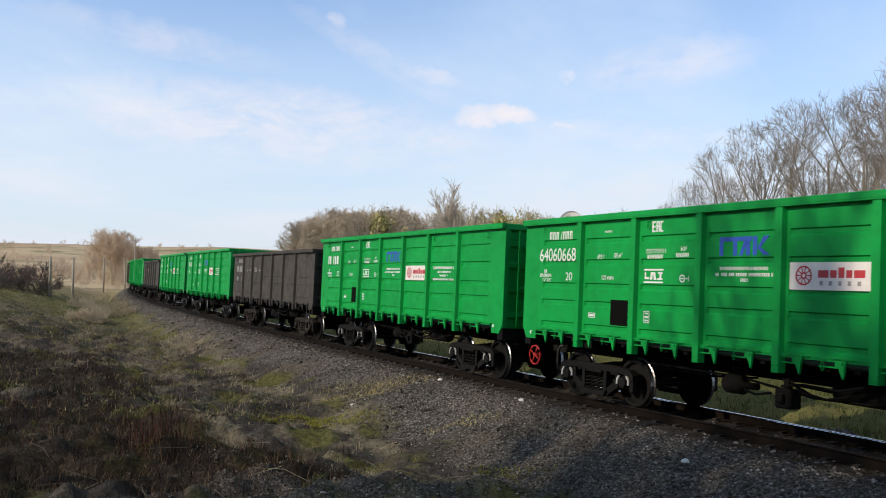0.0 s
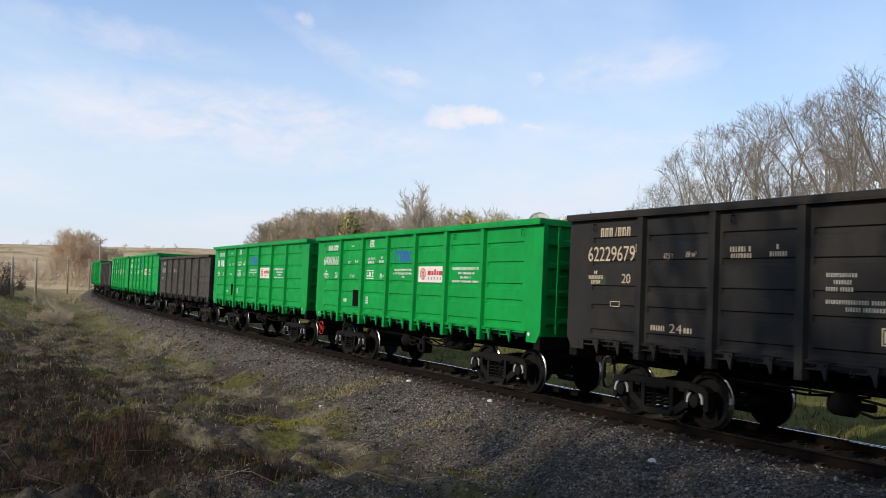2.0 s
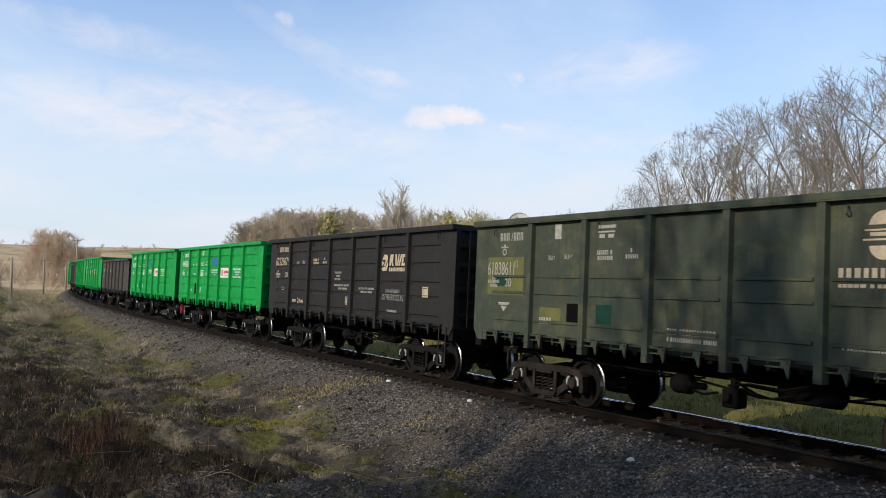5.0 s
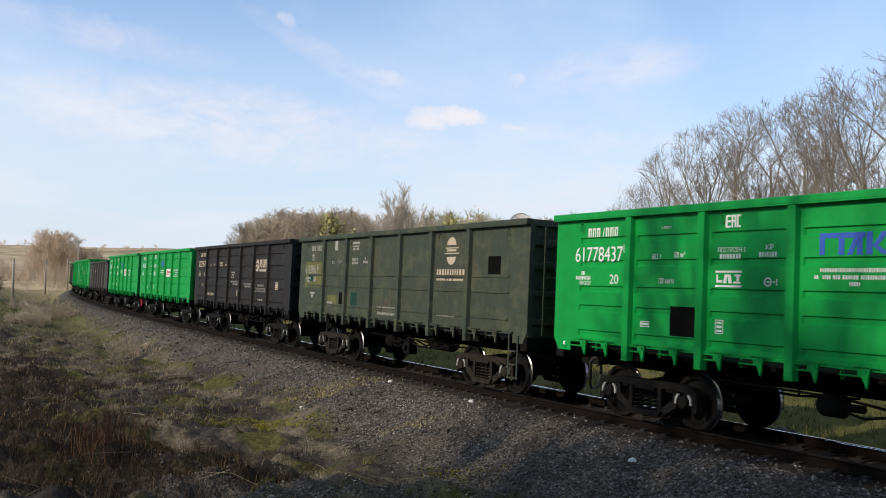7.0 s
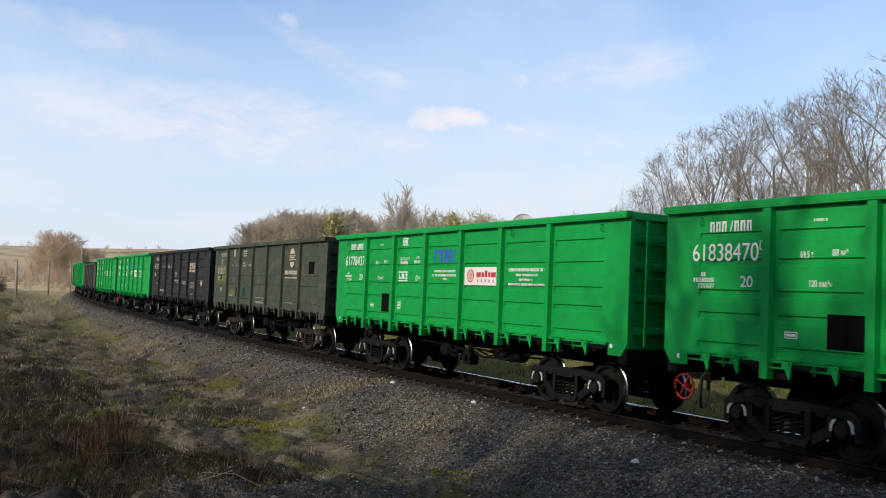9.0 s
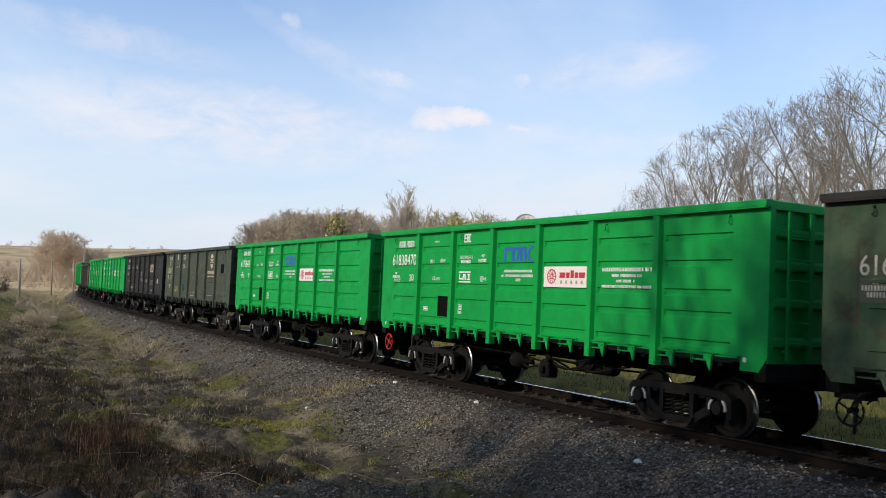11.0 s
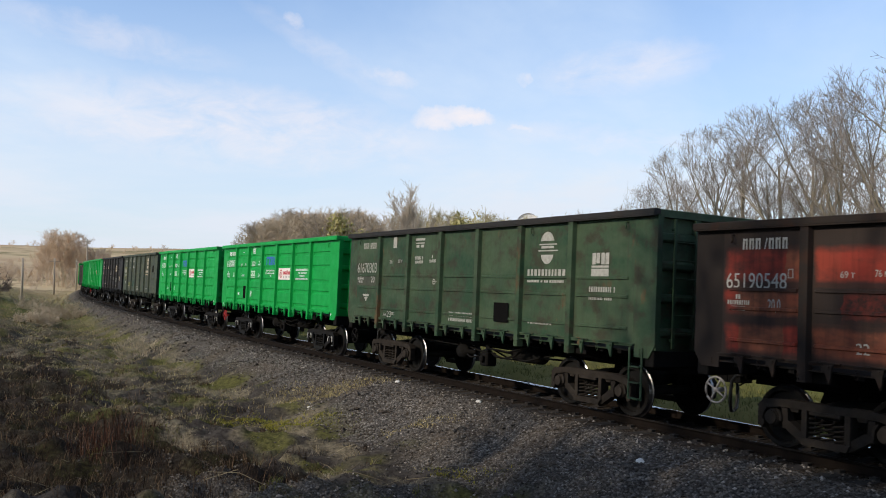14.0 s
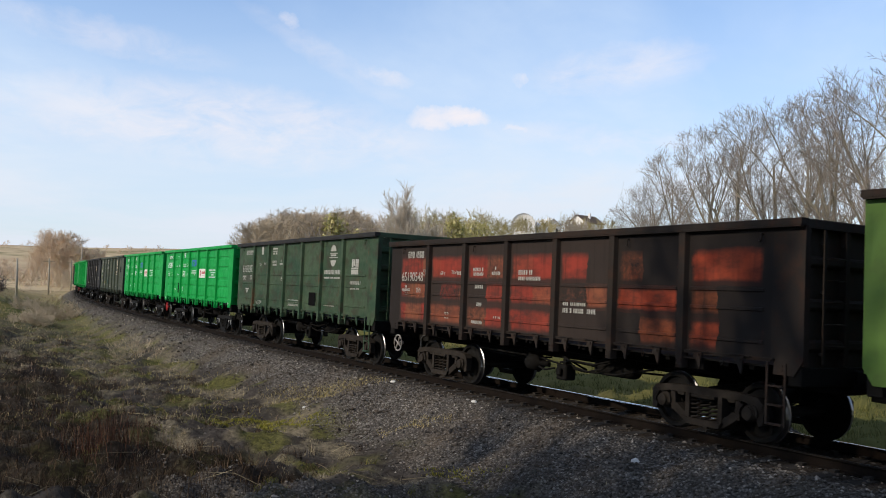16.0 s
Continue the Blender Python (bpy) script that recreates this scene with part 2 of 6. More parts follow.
def blocks(name, coat, under, third, soot):
    """Paint left in oblong fields inside each bay, row by row, sooty along the ribs and posts."""
    def build(t):
        p, w = own(t)
        x, y, z = t.sep(p)
        grain = t.noise(p, 8, 6, 0.7, w)
        wob = t.math("SUBTRACT", t.noise(p, 2.6, 4, 0.6, w), 0.5)
        fine = t.math("SUBTRACT", grain, 0.5)
        # inset from the posts on either hand
        side = t.math("SUBTRACT", 0.74, t.math("ABSOLUTE", t.math("ADD", x, t.math("MULTIPLY", wob, 0.25))))
        inset = t.ramp(t.math("ADD", side, t.math("MULTIPLY", fine, 0.12)), [(0.0, 0.0), (0.10, 1.0)])
        # rows of unequal height: the soot lies along the ribs
        lift = t.math("ADD", t.math("ADD", z, t.math("MULTIPLY", wob, 0.10)), t.math("MULTIPLY", fine, 0.05))
        rows = t.ramp(t.math("DIVIDE", lift, 4.0), [(0.36, 0.1), (0.38, 0.9), (0.455, 1.0), (0.475, 0.1), (0.50, 0.1), (0.515, 1.0), (0.585, 1.0), (0.60, 0.1), (0.63, 0.1), (0.645, 1.0), (0.735, 1.0), (0.77, 0.0)])
        step = t.math("ADD", t.math("GREATER_THAN", lift, 1.95), t.math("GREATER_THAN", lift, 2.46))
        cell = t.n("CombineXYZ", ins={"X": t.math("SNAP", t.math("ADD", t.math("ADD", x, w), t.math("MULTIPLY", wob, 0.3)), 0.85), "Y": t.math("MULTIPLY", step, 13.7), "Z": w}).outputs[0]
        pick = t.sep(t.n("TexWhiteNoise", ins={"Vector": cell}).outputs["Color"])
        left = t.ramp(t.math("ADD", pick[0], t.math("MULTIPLY", fine, 0.35)), [(soot - 0.06, 0.0), (soot + 0.06, 1.0)])
        mask = t.math("MULTIPLY", t.math("MULTIPLY", inset, rows), left)
        scuff = t.ramp(t.noise(t.mapped(p, (1.3, 1.3, 2.4)), 1.5, 5, 0.62, w), [(0.42, 1.0), (0.66, 0.30)])
        tone = t.mix(t.ramp(pick[1], [(0.40, 0.0), (0.55, 0.9)]), coat, third)
        tone = t.mix(t.noise(p, 1.8, 4, 0.6, w), tone, tuple(0.6 * q for q in coat))
        c = t.mix(t.noise(p, 2.5, 5, 0.6, w), under, tuple(0.6 * q for q in under))
        c = t.mix(t.math("MULTIPLY", mask, scuff), c, tone)
        c = t.mix(t.ramp(t.noise(t.mapped(p, (10, 10, 0.7)), 1, 4, 0.6, w), [(0.5, 0.0), (0.72, 0.5)]), c, (0.018, 0.014, 0.012))
        return {"Base Color": c, "Roughness": 0.8, "Normal": bumped(t, grain, 0.3, 0.01), "Specular IOR Level": 0.15}
    return shader(name, build)


M["red"] = blocks("flaking_red_paint", (0.31, 0.048, 0.032), (0.040, 0.030, 0.026), (0.24, 0.12, 0.062), 0.24)
M["olivefade"] = paint("faded_olive_paint", (0.16, 0.165, 0.055), (0.11, 0.118, 0.045), (0.05, 0.055, 0.034), 0.5, 0.7, 0.5, 0.2)
M["sootred"] = blocks("sooted_red_paint", (0.32, 0.055, 0.026), (0.024, 0.019, 0.017), (0.20, 0.085, 0.036), 0.44)
M["sooty"] = paint("sooty_steel", (0.018, 0.015, 0.014), (0.028, 0.022, 0.018), (0.06, 0.028, 0.018), 0.4, 0.7, 0.5, 0.15)
M["olive"] = paint("olive_green_paint", (0.07, 0.145, 0.024), (0.055, 0.115, 0.02), (0.05, 0.06, 0.03), 0.3, 0.5)
M["teal"] = paint("teal_touch_up_paint", (0.006, 0.055, 0.042), (0.008, 0.042, 0.032), (0.03, 0.03, 0.022), 0.3, 0.7, 0.5, 0.2)
M["gear"] = plain("oily_cast_steel", (0.0075, 0.0068, 0.006), 0.75, 0.0, 0.6, 6.0, 0.2)
M["gearold"] = plain("brown_dusted_cast_steel", (0.036, 0.030, 0.025), 0.9, 0.0, 0.6, 5.0, 0.15)
M["frame"] = plain("black_underframe", (0.008, 0.0075, 0.007), 0.9, 0.0, 0.4, 6.0, 0.15)
M["tread"] = plain("polished_wheel_steel", (0.30, 0.30, 0.31), 0.36, 1.0, 0.3)
M["wheel"] = plain("oily_wheel_steel", (0.007, 0.0064, 0.0058), 0.8, 0.0, 0.5, 6.0, 0.2)
M["rubber"] = plain("rubber", (0.02, 0.02, 0.02), 0.6)
M["white"] = plain("white_stencil_paint", (0.78, 0.8, 0.78), 0.6, 0, 0.12)
M["dimwhite"] = plain("worn_white_stencil_paint", (0.42, 0.42, 0.38), 0.7, 0, 0.4, 12)
M["cream"] = plain("cream_stencil_paint", (0.62, 0.52, 0.38), 0.7, 0, 0.35, 12)
M["blue"] = plain("blue_logo_paint", (0.02, 0.09, 0.50), 0.5, 0, 0.2)
M["logored"] = plain("red_logo_paint", (0.50, 0.03, 0.04), 0.5, 0, 0.15)
M["logogrey"] = plain("grey_logo_paint", (0.32, 0.30, 0.28), 0.5, 0, 0.15)
M["signwhite"] = plain("white_sign_vinyl", (0.80, 0.76, 0.72), 0.5, 0, 0.08)
M["boardblack"] = plain("blackboard_paint", (0.006, 0.006, 0.006), 0.95, 0.0, 0.3, 6.0, 0.05)
M["handred"] = plain("red_hand_wheel_paint", (0.55, 0.02, 0.02), 0.5)
M["adapter"] = plain("whitewashed_steel", (0.48, 0.48, 0.46), 0.7, 0, 0.45, 14)
M["rail"] = plain("polished_rail_steel", (0.97, 0.96, 0.94), 0.10, 1.0, 0.02, 3)
# near rail: the dark reflection of the wagons is put into this colour
M["raildull"] = plain("dark_mirroring_rail_steel", (0.06, 0.055, 0.05), 0.6, 1.0, 0.3, 3)
M["railside"] = plain("rusty_rail_steel", (0.013, 0.0095, 0.0075), 0.9, 0, 0.4, 6.0, 0.08)
M["sleeper"] = plain("dark_concrete", (0.024, 0.019, 0.015), 0.9, 0, 0.5, 8)
M["wood_pole"] = plain("grey_pole_wood", (0.42, 0.36, 0.28), 0.85, 0, 0.3)


def stone_mat():
    def build(t):
        r = t.n("NewGeometry").outputs["Random Per Island"]
        p = t.n("TexCoord").outputs["Object"]
        c = t.ramp(r, [(0.0, (0.055, 0.051, 0.047)), (0.5, (0.115, 0.106, 0.097)), (0.9, (0.21, 0.195, 0.178)), (1.0, (0.42, 0.39, 0.35))])
        c = t.mix(t.ramp(t.noise(p, 0.6, 4), [(0.4, 0.0), (0.7, 0.6)]), c, (0.07, 0.05, 0.033))
        return {"Base Color": c, "Roughness": 0.95, "Normal": bumped(t, t.noise(p, 60, 3), 0.4, 0.01), "Specular IOR Level": 0.12}
    return shader("crushed_stone", build)


def ground_mat():
    """Soil, ballast, dead turf and moss, by place along the ground."""
    def build(t):
        p = t.n("TexCoord").outputs["Object"]
        a = t.n("Attribute")
        a.attribute_name = "ballast"
        fac = a.outputs["Fac"]
        b = t.n("Attribute")
        b.attribute_name = "field"
        far = b.outputs["Fac"]
        grit = t.noise(p, 9, 8, 0.7)
        clod = t.noise(p, 0.55, 6, 0.65)
        broad = t.noise(p, 0.11, 4, 0.6)
        soil = t.mix(t.ramp(grit, [(0.3, 0.0), (0.7, 1.0)]), (0.022, 0.019, 0.017), (0.092, 0.082, 0.073))
        straw = t.mix(t.ramp(grit, [(0.35, 0.0), (0.65, 1.0)]), (0.065, 0.056, 0.042), (0.25, 0.215, 0.15))
        turf = t.mix(t.ramp(grit, [(0.35, 0.0), (0.65, 1.0)]), (0.036, 0.038, 0.012), (0.15, 0.148, 0.042))
        pale, moss = t.n("Attribute"), t.n("Attribute")
        pale.attribute_name, moss.attribute_name = "streak", "green"
        near = t.mix(t.math("MULTIPLY", pale.outputs["Fac"], t.ramp(clod, [(0.35, 0.3), (0.55, 1.0)])), soil, straw)
        near = t.mix(t.math("MULTIPLY", moss.outputs["Fac"], 0.85), near, turf)
        meadow = t.mix(t.ramp(broad, [(0.38, 0.0), (0.62, 1.0)]), (0.165, 0.15, 0.056), (0.095, 0.105, 0.034))
        # far ground blends to a paler tan, with air haze put into its colour
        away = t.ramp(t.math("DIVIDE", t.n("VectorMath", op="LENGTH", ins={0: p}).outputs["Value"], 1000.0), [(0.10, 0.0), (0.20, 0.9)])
        hazed_heath = t.mix(t.ramp(t.noise(p, 0.012, 5, 0.6), [(0.42, 0.0), (0.58, 1.0)]), (0.50, 0.365, 0.245), (0.62, 0.50, 0.33))
        meadow = t.mix(t.math("MULTIPLY", away, t.ramp(t.noise(p, 0.03, 5, 0.6), [(0.36, 0.3), (0.52, 0.95)])), meadow, hazed_heath)
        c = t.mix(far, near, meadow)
        cell = t.n("TexVoronoi", ins={"Vector": p, "Scale": 24.0})
        tone = t.sep(cell.outputs["Color"])[0]
        bal = t.ramp(tone, [(0.0, (0.065, 0.061, 0.056)), (0.55, (0.135, 0.126, 0.117)), (0.9, (0.22, 0.205, 0.188)), (1.0, (0.33, 0.31, 0.285))])
        bal = t.mix(t.ramp(cell.outputs["Distance"], [(0.40, 0.0), (0.80, 0.75)]), bal, (0.03, 0.027, 0.025))
        bal = t.mix(t.ramp(t.noise(p, 0.5, 4, 0.6), [(0.45, 0.0), (0.65, 0.45)]), bal, (0.11, 0.083, 0.056))
        e, bed_dark = t.n("Attribute"), t.n("Attribute")
        e.attribute_name, bed_dark.attribute_name = "humus_shade", "bed_dark"
        # ballast gets darker towards the middle of the track
        bal = t.mix(t.math("MULTIPLY", bed_dark.outputs["Fac"], 0.85), bal, t.mix(grit, (0.012, 0.010, 0.008), (0.05, 0.036, 0.024)))
        # rotted tangle and painted bank shade share this dark brown
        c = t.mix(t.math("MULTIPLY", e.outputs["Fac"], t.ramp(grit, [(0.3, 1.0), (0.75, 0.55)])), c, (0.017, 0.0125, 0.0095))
        c = t.mix(fac, c, bal)
        h = t.math("ADD", t.math("MULTIPLY", grit, 0.6), t.math("SUBTRACT", clod, t.math("MULTIPLY", t.math("MULTIPLY", cell.outputs["Distance"], fac), 0.5)))
        return {"Base Color": c, "Roughness": 1.0, "Normal": bumped(t, h, 0.7, 0.12), "Specular IOR Level": 0.08}
    return shader("ground_soil_and_turf", build)


def blade_mat(name, a, b, c):
    def build(t):
        r = t.n("NewGeometry").outputs["Random Per Island"]
        col = t.ramp(r, [(0.0, a), (0.5, b), (1.0, c)])
        return {"Base Color": col, "Roughness": 0.9, "Specular IOR Level": 0.15}
    return shader(name, build)


def bark_mat(name, a, b):
    def build(t):
        p = t.n("TexCoord").outputs["Object"]
        k = t.noise(t.mapped(p, (6, 6, 1.5)), 3, 5, 0.6)
        return {"Base Color": t.mix(t.ramp(k, [(0.3, 0.0), (0.7, 1.0)]), a, b), "Roughness": 0.9, "Normal": bumped(t, k, 0.4, 0.02)}
    return shader(name, build)


M["stone"] = stone_mat()
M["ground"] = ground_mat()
M["dry"] = blade_mat("dry_grass", (0.07, 0.058, 0.042), (0.20, 0.168, 0.11), (0.44, 0.375, 0.24))
M["pale"] = blade_mat("bleached_grass", (0.16, 0.136, 0.094), (0.27, 0.232, 0.158), (0.42, 0.365, 0.25))
M["dull"] = blade_mat("withered_grass", (0.020, 0.018, 0.015), (0.055, 0.048, 0.040), (0.14, 0.12, 0.098))
M["fresh"] = blade_mat("fresh_grass", (0.075, 0.082, 0.022), (0.14, 0.142, 0.040), (0.24, 0.22, 0.068))
M["fieldgrass"] = blade_mat("field_grass", (0.04, 0.052, 0.014), (0.09, 0.10, 0.029), (0.20, 0.185, 0.068))
# brown paled for the haze over the far grove and hillside
M["palebrown"] = bark_mat("hazed_brown_twigs", (0.50, 0.38, 0.27), (0.66, 0.53, 0.39))
M["weed"] = blade_mat("dead_weed_stalks", (0.014, 0.010, 0.007), (0.045, 0.028, 0.018), (0.17, 0.12, 0.075))
M["bark"] = bark_mat("grey_brown_bark", (0.16, 0.14, 0.10), (0.29, 0.25, 0.18))
M["twig"] = bark_mat("brown_twigs", (0.18, 0.155, 0.13), (0.31, 0.27, 0.23))
M["paletwig"] = bark_mat("pale_twigs", (0.36, 0.31, 0.25), (0.50, 0.44, 0.36))
# lightened to carry the air haze over the brown wood
M["redtwig"] = bark_mat("reddish_twigs", (0.36, 0.29, 0.205), (0.50, 0.42, 0.31))
M["darktwig"] = bark_mat("dark_purplish_twigs", (0.075, 0.055, 0.05), (0.13, 0.098, 0.085))
M["olivetwig"] = bark_mat("olive_budding_twigs", (0.26, 0.23, 0.105), (0.38, 0.33, 0.165))
M["straw"] = blade_mat("tall_pale_grass", (0.20, 0.17, 0.07), (0.38, 0.32, 0.15), (0.55, 0.46, 0.25))
M["redbrush"] = blade_mat("brown_weeds", (0.12, 0.085, 0.058), (0.27, 0.195, 0.135), (0.42, 0.32, 0.22))
M["mossgrass"] = blade_mat("yellow_green_moss", (0.12, 0.13, 0.02), (0.26, 0.25, 0.04), (0.40, 0.36, 0.08))
M["bud"] = blade_mat("young_leaves", (0.30, 0.29, 0.11), (0.43, 0.39, 0.16), (0.52, 0.46, 0.24))
M["redweed"] = blade_mat("reddish_weed_stems", (0.035, 0.016, 0.011), (0.085, 0.038, 0.024), (0.16, 0.085, 0.055))
M["wallwhite"] = plain("white_render", (0.8, 0.79, 0.76), 0.8, 0, 0.1)
M["roofbrown"] = plain("brown_roof", (0.13, 0.085, 0.06), 0.8)
M["roofwhite"] = plain("white_roof_sheet", (0.82, 0.82, 0.82), 0.5, 0, 0.06)
M["pane"] = plain("dark_window", (0.03, 0.035, 0.04), 0.2)


# ---------------------------------------------------------------- mesh helpers
def box(bm, x0, x1, y0, y1, z0, z1, bevel=0.0, mat=0):
    vs = [bm.verts.new((x, y, z)) for x in (x0, x1) for y in (y0, y1) for z in (z0, z1)]
    fs = []
    for q in ((0, 1, 3, 2), (4, 6, 7, 5), (0, 4, 5, 1), (2, 3, 7, 6), (0, 2, 6, 4), (1, 5, 7, 3)):
        fs.append(bm.faces.new([vs[i] for i in q]))
    for f in fs:
        f.material_index = mat
    if bevel:
        es = list({e for f in fs for e in f.edges})
        bmesh.ops.bevel(bm, geom=es, offset=bevel, segments=1, affect="EDGES", profile=0.5)


def prism(bm, pts, axis, a, b, mat=0):
    """A polygon given in the two other axes, drawn out along axis from a to b."""
    def at(p, k):
        return {"x": (k, p[0], p[1]), "y": (p[0], k, p[1]), "z": (p[0], p[1], k)}[axis]
    lo, hi = [bm.verts.new(at(p, a)) for p in pts], [bm.verts.new(at(p, b)) for p in pts]
    n = len(pts)
    fs = [bm.faces.new(lo), bm.faces.new(hi[::-1])]
    for i in range(n):
        fs.append(bm.faces.new((lo[i], hi[i], hi[(i + 1) % n], lo[(i + 1) % n])))
    for f in fs:
        f.material_index = mat
    bmesh.ops.recalc_face_normals(bm, faces=fs)


def bar(bm, p, q, w, h, mat=0):
    """A straight bar of section w x h from p to q."""
    p, q = Vector(p), Vector(q)
    d = (q - p).normalized()
    side = d.cross(Vector((0, 0, 1)) if abs(d.z) < 0.9 else Vector((0, 1, 0))).normalized()
    up = side.cross(d)
    ring = [[bm.verts.new(c + side * a * w / 2 + up * b * h / 2) for a, b in ((-1, -1), (1, -1), (1, 1), (-1, 1))] for c in (p, q)]
    fs = [bm.faces.new(ring[0][::-1]), bm.faces.new(ring[1])]
    for i in range(4):
        fs.append(bm.faces.new((ring[0][i], ring[0][(i + 1) % 4], ring[1][(i + 1) % 4], ring[1][i])))
    for f in fs:
        f.material_index = mat


def tube(bm, pts, r, n=6, mat=0, caps=True):
    """A round tube along points; r is one radius or one for each point."""
    rings, pts = [], [Vector(p) for p in pts]
    for i, p in enumerate(pts):
        d = (pts[min(i + 1, len(pts) - 1)] - pts[max(i - 1, 0)]).normalized()
        side = d.cross(Vector((0, 0, 1)) if abs(d.z) < 0.9 else Vector((1, 0, 0))).normalized()
        up = side.cross(d)
        rr = r[i] if isinstance(r, (list, tuple)) else r
        rings.append([bm.verts.new(p + (side * math.cos(2 * math.pi * k / n) + up * math.sin(2 * math.pi * k / n)) * rr) for k in range(n)])
    for a, b in zip(rings, rings[1:]):
        for k in range(n):
            f = bm.faces.new((a[k], a[(k + 1) % n], b[(k + 1) % n], b[k]))
            f.smooth, f.material_index = True, mat
    if caps:
        for ring in (rings[0][::-1], rings[-1]):
            bm.faces.new(ring).material_index = mat


def turned(bm, profile, n=28, axis="y", mats=None):
    """A lathe body: profile of (radius, place along axis)."""
    rings = []
    for r, k in profile:
        ring = []
        for i in range(n):
            c, s = r * math.cos(2 * math.pi * i / n), r * math.sin(2 * math.pi * i / n)
            ring.append(bm.verts.new({"y": (c, k, s), "x": (k, c, s), "z": (c, s, k)}[axis]))
        rings.append(ring)
    fs = []
    for j, (a, b) in enumerate(zip(rings, rings[1:])):
        for i in range(n):
            f = bm.faces.new((a[i], a[(i + 1) % n], b[(i + 1) % n], b[i]))
            f.material_index = mats[j] if mats else 0
            fs.append(f)
    fs += [bm.faces.new(rings[0]), bm.faces.new(rings[-1])]
    bmesh.ops.recalc_face_normals(bm, faces=fs)
    return rings


def mesh_of(name, fill, *args, smooth=False):
    bm = bmesh.new()
    fill(bm, *args)
    me = bpy.data.meshes.new(name)
    bm.to_mesh(me)
    bm.free()
    if smooth:
        me.polygons.foreach_set("use_smooth", [True] * len(me.polygons))
    return me


def part(name, me, mats, parent, label="", at=None):
    """Link mesh data as one object under parent; the materials belong to the object."""
    ob = new(name, me)
    mats = mats if isinstance(mats, (list, tuple)) else [mats]
    while len(me.materials) < len(mats):
        me.materials.append(None)
    for slot, m in zip(ob.material_slots, mats):
        slot.link = "OBJECT"
        slot.material = M[m]
    ob.parent = parent
    if at is not None:
        ob.matrix_basis = at
    if label:
        tagged(ob, label)
    return ob


def data_mesh(name, verts, faces, mat):
    me = bpy.data.meshes.new(name)
    me.from_pydata(verts, [], faces)
    me.materials.append(M[mat])
    return me

# ---------------------------------------------------------------- the wagons
# wagon space: x ahead, y to the left of the travel, z up from the rail head
HALF, OUT = 6.52, 1.585
POSTS = [4.42, 2.72, 1.0, -0.72, -2.42, -4.17]
EDGES = [5.95, *POSTS, -5.95]
RIBS = [3.27, 2.84, 2.36, 2.00, 1.53]
SEAMS = [2.57, 2.23, 1.66]
TURN = Matrix.Rotation(math.pi, 4, "Z")


def side_panel_mesh(width, top, old=False):
    """One bay of the wall: a sheet with pressed-in bands, or with narrow welded ribs on the older wagons."""
    def fill(bm):
        k = (top - 1.40) / (3.79 - 1.40)
        zs, push = [1.40], [0.0]
        for r in sorted(1.40 + (z - 1.40) * k for z in (SEAMS if old else RIBS)):
            if old:
                zs += [r - 0.030, r - 0.022, r + 0.022, r + 0.030]
            else:
                zs += [r - 0.072, r - 0.036, r + 0.036, r + 0.056]
            push += [0.0, 0.024, 0.024, 0.0] if old else [0.0, -0.034, -0.034, 0.0]
        zs.append(top - 0.10)
        push.append(0.0)
        xs = [0, 0.14, 0.16, width - 0.16, width - 0.14, width] if old else [0, 0.15, 0.18, width - 0.18, width - 0.15, width]
        on = [0, 0, 1, 1, 0, 0]
        rows = [[bm.verts.new((x - width / 2, 1.488 + p * o, z)) for x, o in zip(xs, on)] for z, p in zip(zs, push)]
        back = [[bm.verts.new((x - width / 2, 1.448, z)) for x in (0, width)] for z in (zs[0], zs[-1])]
        for a, b in zip(rows, rows[1:]):
            for i in range(5):
                bm.faces.new((a[i + 1], a[i], b[i], b[i + 1]))
        bm.faces.new((back[0][0], back[0][1], back[1][1], back[1][0]))
    return mesh_of("side_panel", fill)


def post_fill(bm, top):
    z0, z1 = 1.10, top - 0.10
    lo = [(-0.105, 1.47), (0.105, 1.47), (0.070, 1.575), (-0.070, 1.575)]
    prism(bm, lo, "z", z0 + 0.24, z1)
    prism(bm, [(-0.090, 1.44), (0.090, 1.44), (0.070, 1.5725), (-0.070, 1.5725)], "z", z0, z0 + 0.24)
    for z in (z0 + 0.05, z0 + 0.12):
        for x in (-0.042, 0.042):
            turned_at(bm, x, 1.5725, z, 0.014, 0.012)


def turned_at(bm, x, y, z, r, h):
    vs = [[bm.verts.new((x + r * math.cos(a), yy, z + r * math.sin(a))) for a in (i * math.pi / 3 for i in range(6))] for yy in (y, y + h)]
    bm.faces.new(vs[1][::-1])
    for i in range(6):
        bm.faces.new((vs[0][i], vs[1][i], vs[1][(i + 1) % 6], vs[0][(i + 1) % 6]))


def corner_fill(bm, top):
    """The plain end plate of the side wall with its cut lower corner, turned round the end."""
    prism(bm, [(5.70, top - 0.10), (6.515, top - 0.10), (6.515, 1.40), (6.36, 1.17), (6.00, 1.17), (6.00, 1.40), (5.95, 1.40), (5.95, top - 0.12)][1:-1] + [(5.95, top - 0.10)], "y", 1.462, 1.488)
    box(bm, 6.47, 6.51, 1.36, 1.462, 1.32, top - 0.10)
    for z in (1.235, 1.30):
        turned_at(bm, 6.15, 1.488, z, 0.018, 0.012)


def chord_fill(bm, top):
    pts = [(1.44, top - 0.10), (1.60, top - 0.10), (1.60, top - 0.015), (1.585, top), (1.455, top), (1.44, top - 0.015)]
    prism(bm, [(y, z) for y, z in pts], "x", -HALF, HALF)
    box(bm, -HALF + 0.02, HALF - 0.02, 1.50, 1.592, top - 0.128, top - 0.1005)


